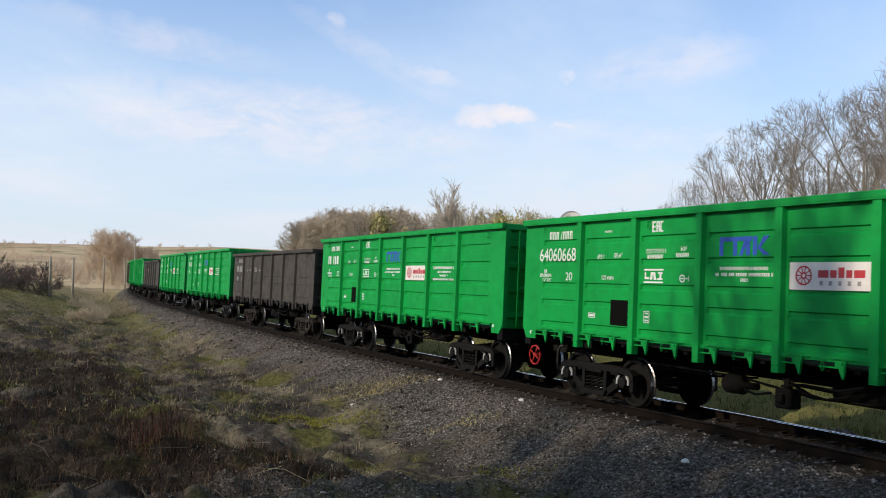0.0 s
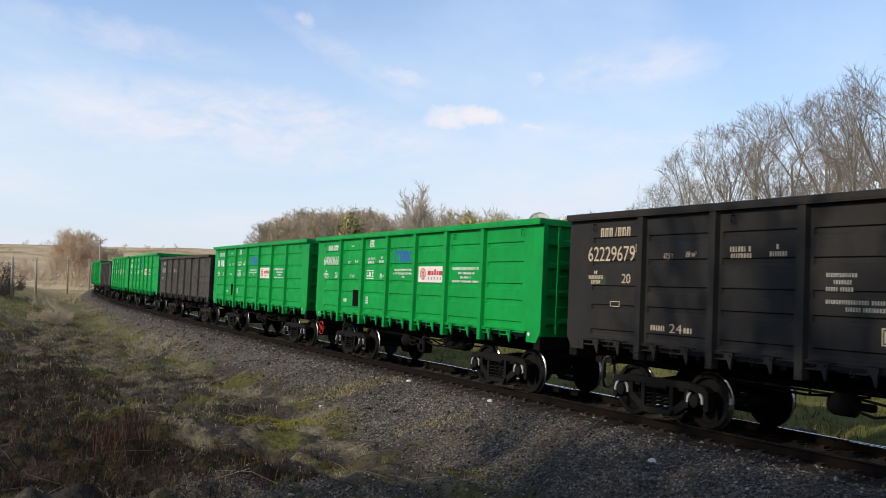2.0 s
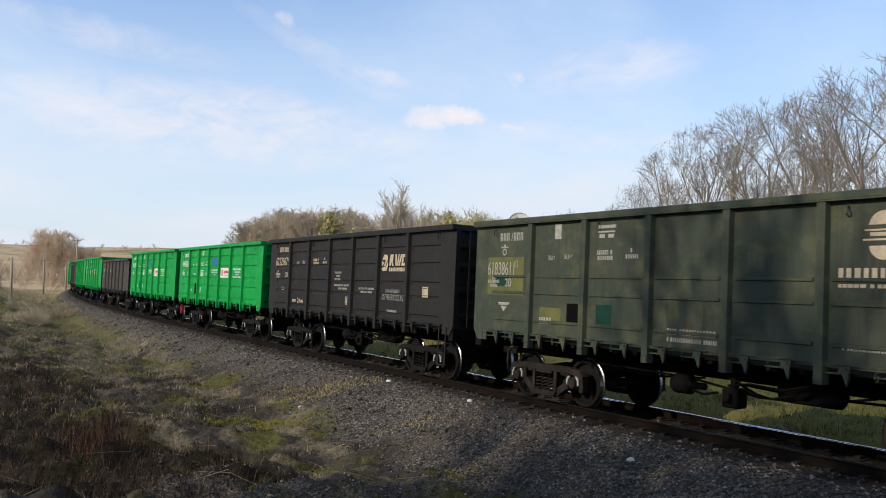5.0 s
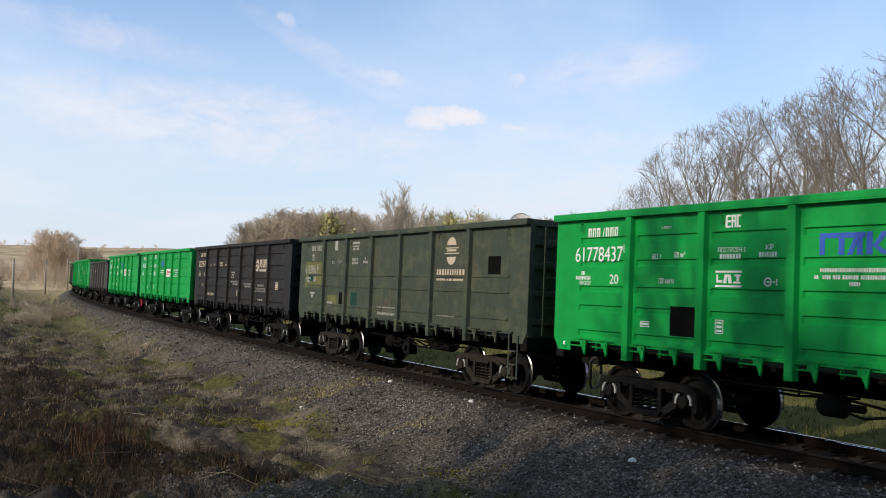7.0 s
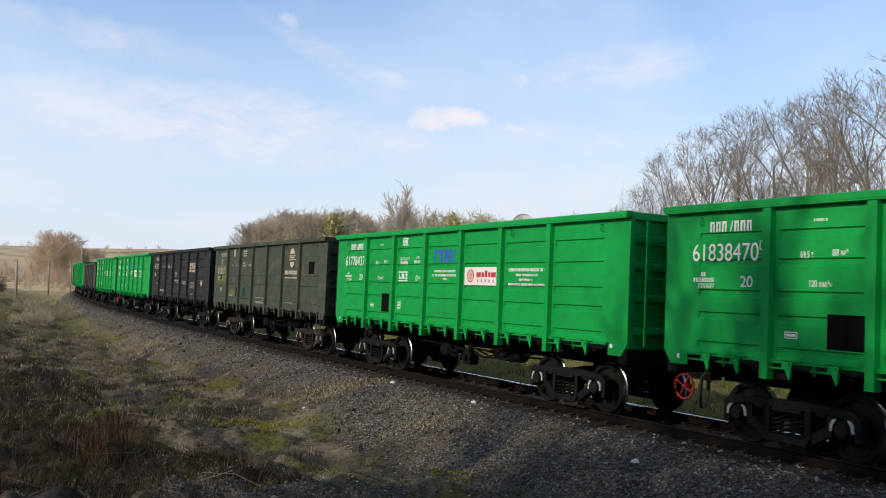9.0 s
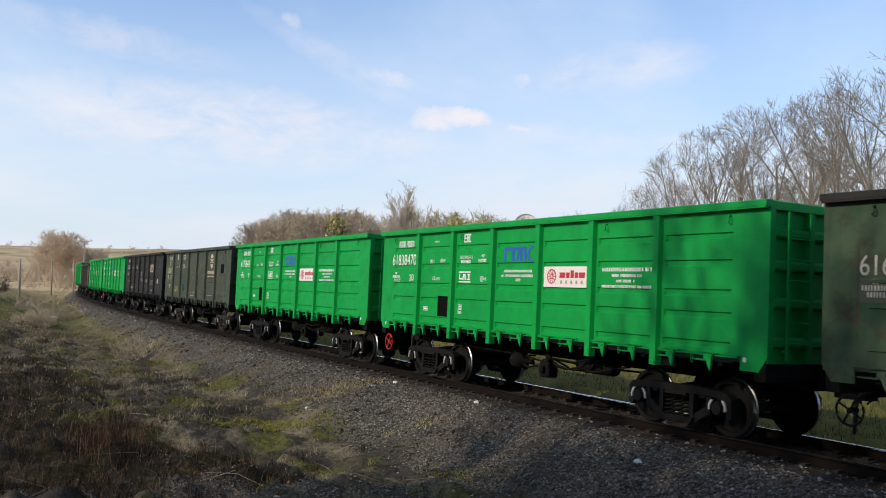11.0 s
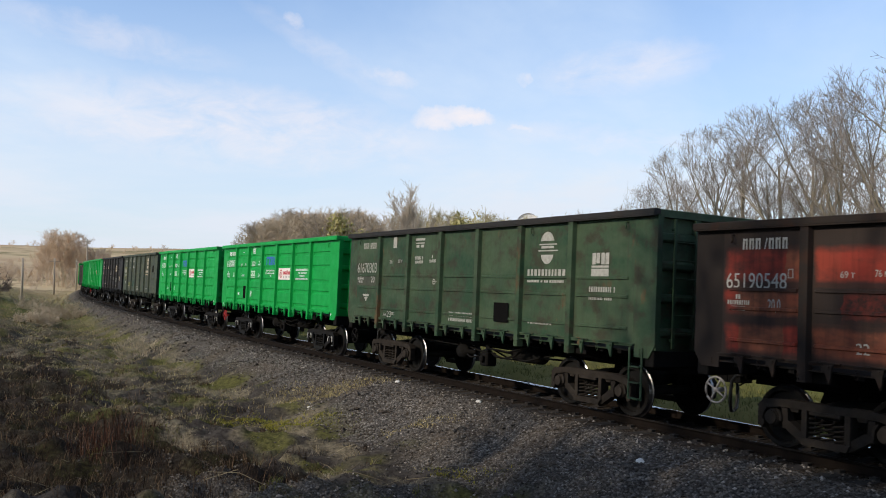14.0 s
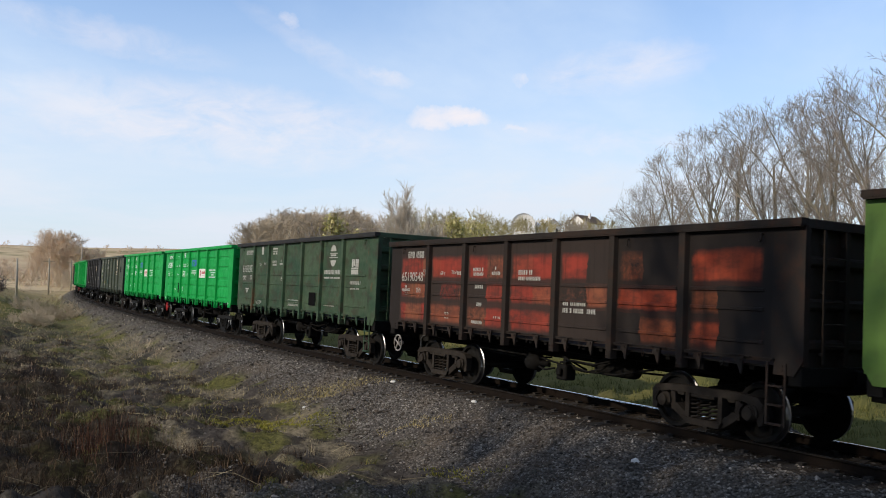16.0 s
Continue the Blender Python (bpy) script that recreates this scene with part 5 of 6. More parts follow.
# ---------------------------------------------------------------- track
def rail_mesh(v0, s0, s1, head):
    """Rail section swept along the line: the foot, web and head, or the bright running surface."""
    prof = [(-0.075, -0.18), (0.075, -0.18), (0.075, -0.168), (0.012, -0.15), (0.010, -0.045), (0.036, -0.034), (0.036, -0.002), (-0.036, -0.002), (-0.036, -0.034), (-0.010, -0.045), (-0.012, -0.15), (-0.075, -0.168)]
    if head:
        prof = [(-0.0368, -0.016), (-0.034, -0.0055), (-0.024, -0.0016), (-0.010, -0.0003), (0.0, 0.0), (0.010, -0.0003), (0.024, -0.0016), (0.034, -0.0055), (0.0368, -0.016)]
    ss = np.arange(s0, s1, 1.0)
    vs, fs, n = [], [], len(prof)
    for s in ss:
        m = track_frame(s)
        vs += [tuple(m @ Vector((0, v0 + a, b + (a * 0.05 * (1 if v0 > 0 else -1) if b > -0.1 else 0)))) for a, b in prof]
    for i in range(len(ss) - 1):
        for k in range(n if not head else n - 1):
            fs.append((i * n + k, (i + 1) * n + k, (i + 1) * n + (k + 1) % n, i * n + (k + 1) % n))
    return data_mesh("rail", vs, fs, "rail" if head else "railside")


def sleeper_fill(bm):
    pts = [(-1.35, -0.36), (-1.35, -0.20), (-0.95, -0.185), (-0.55, -0.185), (-0.35, -0.225), (0.35, -0.225), (0.55, -0.185), (0.95, -0.185), (1.35, -0.20), (1.35, -0.36)]
    prism(bm, pts, "x", -0.13, 0.13)
    for y in (-0.90, -0.62, 0.62, 0.90):
        box(bm, -0.05, 0.05, y - 0.06, y + 0.06, -0.186, -0.145)


track = tagged(new("railway_track"), "broad gauge railway track on grey ballast", "railway track", kind="structure")
for v0 in (-0.796, 0.796):
    rail = part("rail", rail_mesh(v0, -60, 320, False), "railside", track, "rusty steel rail")
    # far rail gets the bright steel, near rail the copy darkened for its reflection
    part("running_surface", rail_mesh(v0, -60, 320, True), "rail" if v0 < 0 else "raildull", rail, "polished running surface")
_sl = mesh_of("sleeper", sleeper_fill)
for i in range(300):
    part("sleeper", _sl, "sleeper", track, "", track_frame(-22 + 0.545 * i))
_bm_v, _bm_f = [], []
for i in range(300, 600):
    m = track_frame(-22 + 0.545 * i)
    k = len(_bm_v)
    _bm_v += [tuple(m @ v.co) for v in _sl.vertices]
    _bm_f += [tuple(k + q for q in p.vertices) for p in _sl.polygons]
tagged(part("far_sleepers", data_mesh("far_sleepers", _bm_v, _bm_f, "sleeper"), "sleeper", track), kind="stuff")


# ---------------------------------------------------------------- trees
RING = {n: [(math.cos(2 * math.pi * k / n), math.sin(2 * math.pi * k / n)) for k in range(n)] for n in range(3, 9)}


class Twigs:
    """Gathers tapered tubes and makes meshes of them."""
    def __init__(self):
        self.v, self.f = [], []

    def tube(self, pts, rad, n):
        base, ring, last = len(self.v), RING[n], len(pts) - 1
        for i, p in enumerate(pts):
            d = (pts[min(i + 1, last)] - pts[max(i - 1, 0)]).normalized()
            a = d.cross(Vector((0.3, 0.9, 0.3)) if abs(d.y) < 0.8 else Vector((1, 0, 0))).normalized()
            b, r = d.cross(a), rad[i]
            self.v += [tuple(p + a * (c * r) + b * (s * r)) for c, s in ring]
        for i in range(last):
            for k in range(n):
                self.f.append((base + i * n + k, base + i * n + (k + 1) % n, base + (i + 1) * n + (k + 1) % n, base + (i + 1) * n + k))


def grow(rng, out, p, d, length, r, level, plan, thin):
    """One branch and all that springs from it. plan: for each level (children, length share, angle, upward pull, segments, sides)."""
    kids, share, angle, pull, segs, sides = plan[level]
    pts, wild = [p], 0.035 + 0.035 * level
    gauss, uni = rng.gauss, rng.uniform
    dome = out[2]
    for i in range(segs):
        d = (d + Vector((gauss(0, wild), gauss(0, wild), gauss(0, wild) + pull))).normalized()
        q = p + d * (length / segs)
        if dome and (q.x * q.x + q.y * q.y) / dome[0] ** 2 + ((q.z - dome[1]) / dome[2]) ** 2 > uni(0.84, 1.06) and q.z > dome[1] * 0.7:
            break
        p = q
        pts.append(p)
    segs = len(pts) - 1
    if not segs:
        return
    rad = [max(r * (1 - i / segs * 0.78), thin * 0.7) for i in range(segs + 1)]
    out[0 if level < 2 else 1].tube(pts, rad, sides)
    if level + 1 >= len(plan):
        return
    for c in range(kids):
        f = uni(0.22 if level else 0.14, 1.0) if c else 1.0
        i = min(int(f * segs), segs - 1)
        k = f * segs - i
        q = pts[i].lerp(pts[i + 1], k)
        e = (pts[i + 1] - pts[i]).normalized()
        a = e.cross(Vector((gauss(0, 1), gauss(0, 1), gauss(0, 1)))).normalized()
        th = radians(angle) * uni(0.6, 1.35)
        nd = e * math.cos(th) + a * math.sin(th)
        if level:
            nd = (nd + Vector((0, 0, 0.14))).normalized()
        grow(rng, out, q, nd, length * share * uni(0.65, 1.2) * (1.15 - 0.45 * f if level == 0 else 1), max((rad[i] * (1 - k) + rad[i + 1] * k) * (0.62 if level else 0.66), thin), level + 1, plan, thin)


PLAN_POPLAR = [(8, 0.66, 33, 0.02, 8, 7), (7, 0.52, 34, 0.04, 6, 5), (7, 0.46, 38, 0.04, 3, 3), (6, 0.42, 40, 0.03, 2, 3), (0, 0, 0, 0.01, 1, 3)]
PLAN_FAR = [(11, 0.55, 30, 0.05, 4, 4), (10, 0.48, 38, 0.08, 2, 3), (16, 0.45, 42, 0.05, 1, 3), (0, 0, 0, 0.02, 1, 3)]
PLAN_SHADE = [(10, 0.55, 30, 0.05, 4, 4), (9, 0.48, 38, 0.08, 2, 3), (14, 0.45, 44, 0.05, 1, 3), (0, 0, 0, 0.02, 1, 3)]
PLAN_BIRCH = [(22, 0.42, 22, 0.10, 9, 6), (9, 0.5, 25, 0.10, 5, 4), (6, 0.5, 30, 0.06, 3, 3), (0, 0, 0, 0.0, 2, 3)]
PLAN_SCRUB = [(4, 0.75, 42, 0.05, 2, 3), (5, 0.65, 40, 0.08, 2, 3), (5, 0.65, 42, 0.05, 1, 3), (0, 0, 0, 0, 1, 3)]


def tree_arrays(seed, height, plan, stems=1, spread=0.12, thin=0.013, girth=0.017, dome=0.0):
    """Wood and twigs of one tree; a dome gives the crown a rounded limit of that half width."""
    rng = random.Random(seed)
    out = (Twigs(), Twigs(), (dome * height, 0.56 * height, 0.44 * height) if dome else None)
    for k in range(stems):
        a = rng.uniform(0, 6.28)
        d = Vector((math.cos(a) * spread * k ** 0.5, math.sin(a) * spread * k ** 0.5, 1.0)).normalized()
        grow(rng, out, Vector((0.15 * math.cos(a) * k, 0.15 * math.sin(a) * k, -0.4)), d, height * rng.uniform(0.66, 0.74) * (1 if k == 0 else rng.uniform(0.75, 1.0)), height * girth + 0.02, 0, plan, thin)
    return out[:2]


def make_tree(name, label, seed, height, plan, bark, twig, stems=1, spread=0.12, group="bare trees behind the line", thin=0.013, dome=0.0):
    a, b = tree_arrays(seed, height, plan, stems, spread, thin, dome=dome)
    ob = tagged(new(name), label, "tree", group)
    part("trunk", data_mesh("trunk", a.v, a.f, bark), bark, ob)
    part("crown", data_mesh("crown", b.v, b.f, twig), twig, ob)
    return ob


def stand(az, r, turn=0.0, size=1.0):
    x, y = math.sin(radians(az)) * r, math.cos(radians(az)) * r
    return Matrix.Translation((x, y, float(ground_height(x, y)[0]))) @ Matrix.Rotation(radians(turn), 4, "Z") @ Matrix.Diagonal((size, size, size, 1))


def put_copy(ob, az, r, turn=0.0, size=1.0):
    c = copy_thing(ob, Matrix.Identity(4))
    c.matrix_basis = stand(az, r, turn, size)
    return c


TREES = [make_tree("bare_tree", "tall bare grey-brown tree with a rounded crown of fine twigs", 11 + i, 14.0, PLAN_POPLAR, "bark", "twig", stems=1 + i % 2, spread=0.34, thin=0.0082, dome=0.36) for i in range(4)]
def crown_size(az, r, el, height):
    """Scale that lifts the crown of a tree of that height to el degrees above one's eye."""
    x, y = math.sin(radians(az)) * r, math.cos(radians(az)) * r
    return (r * math.tan(radians(el)) + EYE[2] - float(ground_height(x, y)[0])) / height


# bearing, distance and the crown's height in degrees
ROW = [(11.1, 104, 4.9), (12.2, 98, 6.0), (13.1, 92, 7.2), (14.5, 86, 8.6), (16.2, 79, 9.9), (18.1, 70, 10.9), (20.0, 65, 11.6), (21.8, 60, 11.8), (23.5, 56, 11.9), (25.2, 53, 12.1), (26.7, 47, 14.2), (28.2, 48, 13.0), (30.0, 45, 13.0)]
for i, (az, r, el) in enumerate(ROW):
    size = crown_size(az, r, el, 14.0)
    ob = TREES[i % 4]
    if i < 4:
        ob.matrix_basis = stand(az, r, 77 * i, size)
    else:
        put_copy(ob, az, r, 77 * i, size)


def woods(name, label, seed, plan, twig, spots, height, kinds=3, stems=1, spread=0.3, thin=0.03, wide=1.0, dome=0.0):
    """Many far trees in one object."""
    rng = np.random.RandomState(seed)
    pats = []
    for k in range(kinds):
        a, b = tree_arrays(seed * 10 + k, height, plan, stems, spread, thin, 0.008, dome)
        v = np.array(a.v + b.v) * (wide, wide, 1)
        f = np.array(a.f + [tuple(i + len(a.v) for i in q) for q in b.f])
        pats.append((v, f))
    vs, fs, n = [], [], 0
    for az, r, size in spots:
        v, f = pats[rng.randint(kinds)]
        t, c = rng.uniform(0, 6.28), size
        x, y = math.sin(radians(az)) * r, math.cos(radians(az)) * r
        z = float(ground_height(x, y)[0])
        w = np.stack([v[:, 0] * math.cos(t) - v[:, 1] * math.sin(t), v[:, 0] * math.sin(t) + v[:, 1] * math.cos(t), v[:, 2]], 1) * c + (x, y, z)
        vs.append(w)
        fs.append(f + n)
        n += len(w)
    me = data_mesh(name, np.concatenate(vs).tolist(), np.concatenate(fs).tolist(), twig)
    return tagged(new(name, me), label, "woods", kind="stuff")


_rng = np.random.RandomState(4)
woods("brown_wood", "dense brown leafless wood on the rise", 3, PLAN_FAR, "redtwig",
      [(a, r, crown_size(a, r, float(np.interp(a, [-13, -12.5, -11.5, -10, -6.6, -4.8, -4.2], [2.0, 3.3, 4.15, 4.6, 4.75, 4.4, 3.5])) * _rng.uniform(0.9, 1.02), 12.4))
       for a, r in [(a + _rng.uniform(-.3, .3), 150 + _rng.uniform(-12, 25)) for a in np.arange(-12.7, -4.3, 0.19)]], 12.4, 4, thin=0.019, wide=1.25, dome=0.36)
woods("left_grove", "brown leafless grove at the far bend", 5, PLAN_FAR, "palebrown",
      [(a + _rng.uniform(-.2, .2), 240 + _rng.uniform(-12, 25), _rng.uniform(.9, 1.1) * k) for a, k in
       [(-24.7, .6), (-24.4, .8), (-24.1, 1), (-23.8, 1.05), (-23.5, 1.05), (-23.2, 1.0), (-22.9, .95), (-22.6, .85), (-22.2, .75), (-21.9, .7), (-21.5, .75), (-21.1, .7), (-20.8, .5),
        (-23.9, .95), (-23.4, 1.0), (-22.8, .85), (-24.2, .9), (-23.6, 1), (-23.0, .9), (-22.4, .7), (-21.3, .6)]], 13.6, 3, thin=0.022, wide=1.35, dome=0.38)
woods("hedge_scrub", "low brown and olive scrub on the slope", 7, PLAN_SCRUB, "olivetwig",
      [(a + _rng.uniform(-.3, .3), r + _rng.uniform(-15, 15), _rng.uniform(.7, 1.25)) for r in (190, 250, 300) for a in np.arange(-3.6, 9.5, 0.55) if r < 200 or a < 3.6]
      + [(a + _rng.uniform(-.2, .2), 290 + _rng.uniform(-8, 8), _rng.uniform(.55, .95)) for a in np.arange(3.6, 11, 0.35)], 6.5, 4, 3, 0.45, 0.035)
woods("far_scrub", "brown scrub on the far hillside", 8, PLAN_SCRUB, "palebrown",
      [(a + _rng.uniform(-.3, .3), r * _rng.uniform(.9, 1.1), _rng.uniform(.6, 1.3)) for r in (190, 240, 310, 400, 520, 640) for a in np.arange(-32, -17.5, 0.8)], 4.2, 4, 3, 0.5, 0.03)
woods("dark_thicket", "dark leafless thicket in the hollow", 9, PLAN_SCRUB, "darktwig",
      [(a + _rng.uniform(-.2, .2), 100 + _rng.uniform(-5, 9), _rng.uniform(.55, 1.0)) for a in np.arange(-33, -26.9, 0.28)], 3.0, 4, 4, 0.5, 0.02)
woods("brown_brush", "brown brush beside the ballast", 10, PLAN_SCRUB, "redtwig",
      [(a + _rng.uniform(-.2, .2), r + _rng.uniform(-3, 3), _rng.uniform(.45, 1.1)) for r, a0, a1 in ((76, -24.2, -22.6), (88, -25.6, -22.9), (104, -25.8, -23.6), (64, -25.6, -24.2)) for a in np.arange(a0, a1, 0.3)], 1.3, 4, 4, 0.6, 0.012)
# unseen wood added behind one's back to cast shade over the bank
woods("shade_wood", "unseen bare wood added to shade the bank", 6, PLAN_SHADE, "bark",
      [(a + _rng.uniform(-1, 1), r + _rng.uniform(-2, 2), _rng.uniform(.88, 1.12) * k) for r, k, a1 in ((13, .88, -61), (19, 1.0, -64), (26, 1.06, -86), (34, 1.0, -92), (42, .95, -96)) for a in np.arange(-152, a1, 7.5)], 15, 3, 1, 0.3, 0.030)

def small_bush(x, y, height, label, seed):
    a, b = tree_arrays(seed, height, PLAN_SCRUB, 7, 0.5, 0.006, 0.006)
    ob = tagged(new("bush"), label, "bush", "small bushes on the bank")
    part("crown", data_mesh("crown", a.v + b.v, a.f + [tuple(i + len(a.v) for i in q) for q in b.f], "redtwig"), "redtwig", ob)
    ob.matrix_basis = Matrix.Translation((x, y, float(ground_height(x, y)[0])))


small_bush(-13.5, 39.9, 1.15, "small reddish leafless bush at the ballast foot", 61)
small_bush(-27.5, 62.0, 1.3, "brown leafless bush beside the ballast", 62)
small_bush(-31.0, 68.0, 1.2, "brown leafless bush beside the ballast", 63)

birch = make_tree("pale_birch", "slender pale bare tree with upright boughs", 31, 15.0, PLAN_BIRCH, "paletwig", "paletwig", stems=4, spread=0.16, group="trees on the rise", thin=0.028)
birch.matrix_basis = stand(-2.7, 130, 0, 1.08)
for az, r, size in ((-1.3, 138, .78), (-0.2, 150, .75), (8.2, 170, .8), (9.0, 175, .7)):
    put_copy(birch, az, r, az * 50, size)


def leaf_cloud(seed, n, rad, size):
    """Clumps of small young leaves, uneven and with gaps."""
    rng = np.random.RandomState(seed)
    hubs = rng.normal(0, 0.45, (60, 3)) * np.array(rad)
    hubs[:, 2] = rad[2] * rng.uniform(0.3, 0.95, 60)
    hubs[:, :2] *= (1.25 - hubs[:, 2:] / rad[2])
    c = hubs[rng.randint(60, size=n)] + rng.normal(0, 0.17, (n, 3)) * np.array((rad[0], rad[1], rad[0] * 1.2))
    a, b = rng.normal(0, size, (n, 3)), rng.normal(0, size, (n, 3))
    v = np.stack([c - a, c + b, c + a, c - b], 1).reshape(-1, 3)
    return v.tolist(), [(4 * i, 4 * i + 1, 4 * i + 2, 4 * i + 3) for i in range(n)]


def make_willow(seed, az, r, height, rad, label):
    a, b = tree_arrays(seed, height, PLAN_SCRUB, 3, 0.4, 0.03)
    ob = tagged(new("budding_tree"), label, "tree", "trees on the rise")
    part("trunk", data_mesh("trunk", a.v + b.v, a.f + [tuple(i + len(a.v) for i in q) for q in b.f], "twig"), "twig", ob)
    v, f = leaf_cloud(seed, 3000, rad, 0.12)
    part("crown", data_mesh("crown", v, f, "bud"), "bud", ob)
    ob.matrix_basis = stand(az, r)


make_willow(41, -7.1, 118, 9, (3.2, 3.2, 10.5), "willow in yellow-green young leaf")
make_willow(42, 0.6, 140, 9, (3.4, 3.4, 10.5), "round tree in olive young leaf")
make_willow(43, 2.0, 150, 9, (5.0, 4.0, 9.5), "spreading tree in olive young leaf")
make_willow(44, -5.9, 122, 7, (2.2, 2.2, 8.5), "small tree in olive young leaf")


# ---------------------------------------------------------------- houses on the rise
def house(label, az, r, w, d, h, roof, wall="wallwhite", rmat="roofbrown", turn=0.0):
    ob = tagged(new("house"), label, "house", "houses on the rise")
    def walls(bm):
        prism(bm, [(-w / 2, -4.0), (w / 2, -4.0), (w / 2, h), (0, h + roof), (-w / 2, h)], "y", -d / 2, d / 2)
    def roofs(bm):
        for k in (-1, 1):
            prism(bm, [(k * (w / 2 + 0.5), h - 0.45 * roof / (w / 2) + 0.05), (0, h + roof + 0.06), (0, h + roof + 0.30), (k * (w / 2 + 0.5), h - 0.45 * roof / (w / 2) + 0.30)], "y", -d / 2 - 0.5, d / 2 + 0.5)
    part("wall", mesh_of("wall", walls), wall, ob)
    rf = part("roof", mesh_of("roof", roofs), rmat, ob)
    part("chimney", mesh_of("chimney", lambda bm: box(bm, w * 0.15, w * 0.15 + 0.7, -0.4, 0.4, h + roof * 0.5, h + roof + 1.0)), wall, rf)
    for x in (-w * 0.22, w * 0.22):
        win = part("window", mesh_of("window", lambda bm: box(bm, x - 0.6, x + 0.6, -d / 2 - 0.06, -d / 2 - 0.003, h * 0.35, h * 0.8)), wall, ob)
        part("pane", mesh_of("pane", lambda bm: box(bm, x - 0.5, x + 0.5, -d / 2 - 0.08, -d / 2 - 0.062, h * 0.4, h * 0.75)), "pane", win)
    ob.matrix_basis = stand(az, r) @ Matrix.Rotation(radians(turn), 4, "Z")
    return ob


def dome_house(az, r):
    """White barrel-roofed hall seen end on."""
    ob = tagged(new("arched_hall"), "white hall with a rounded roof among the trees", "building", "houses on the rise")
    arc = [(4.4 * math.cos(a), 4.0 + 4.4 * math.sin(a)) for a in (i * math.pi / 14 for i in range(15))]
    part("wall", mesh_of("wall", lambda bm: prism(bm, [(-4.3, -5.0)] + [(-x * 0.98, z * 0.985) for x, z in arc] + [(4.3, -5.0)], "y", -6, 6)), "wallwhite", ob)
    part("roof", mesh_of("roof", lambda bm: prism(bm, arc + [(x * 0.985, (z - 4) * 0.99 + 4) for x, z in arc[::-1]], "y", -6.4, 6.4)), "roofwhite", ob)
    for x in (-1.6, -0.5, 0.6):
        part("window", mesh_of("window", lambda bm: box(bm, x, x + 0.45, -6.05, -5.99, 5.6, 6.5)), "pane", ob)
    ob.matrix_basis = stand(az, r) @ Matrix.Rotation(radians(-az), 4, "Z")


dome_house(4.95, 330)
house("white house with a pale gabled roof among the trees", 6.35, 335, 8, 9, 4.5, 2.2, rmat="roofwhite", turn=30)
house("brown-roofed house with a white gable among the trees", 8.9, 330, 8, 12, 5.0, 2.8, turn=-40)


# ---------------------------------------------------------------- poles and posts
def pole(az, r, h, label, arm=True):
    ob = tagged(new("utility_pole"), label, "utility pole", "poles beside the line")
    part("pole", mesh_of("pole", lambda bm: tube(bm, [(0, 0, -0.5), (0, 0, h * 0.5), (0, 0, h)], [0.16, 0.14, 0.11], 8)), "wood_pole", ob)
    if arm:
        part("crossarm", mesh_of("crossarm", lambda bm: box(bm, -0.9, 0.9, -0.19, -0.115, h - 0.6, h - 0.48, 0.01)), "wood_pole", ob)
    ob.matrix_basis = stand(az, r, 20)


pole(-25.65, 120, 5.3, "grey wooden utility pole", False)
pole(-23.95, 165, 6.2, "grey wooden utility pole")
pole(-22.75, 190, 6.4, "grey wooden utility pole")
pole(-22.2, 215, 11.5, "tall grey wooden utility pole")
pole(-26.9, 100, 4.2, "short grey wooden post", False)


# ---------------------------------------------------------------- loose stones and grasses
def scatter_polar(rng, n, r0, r1, a0, a1):
    """Places that crowd towards the near ground."""
    r = r0 * (r1 / r0) ** rng.uniform(0, 1, n)
    a = np.radians(rng.uniform(a0, a1, n))
    x, y = np.sin(a) * r, np.cos(a) * r
    s, v = xy_to_sv(x, y)
    return x, y, s, v, r


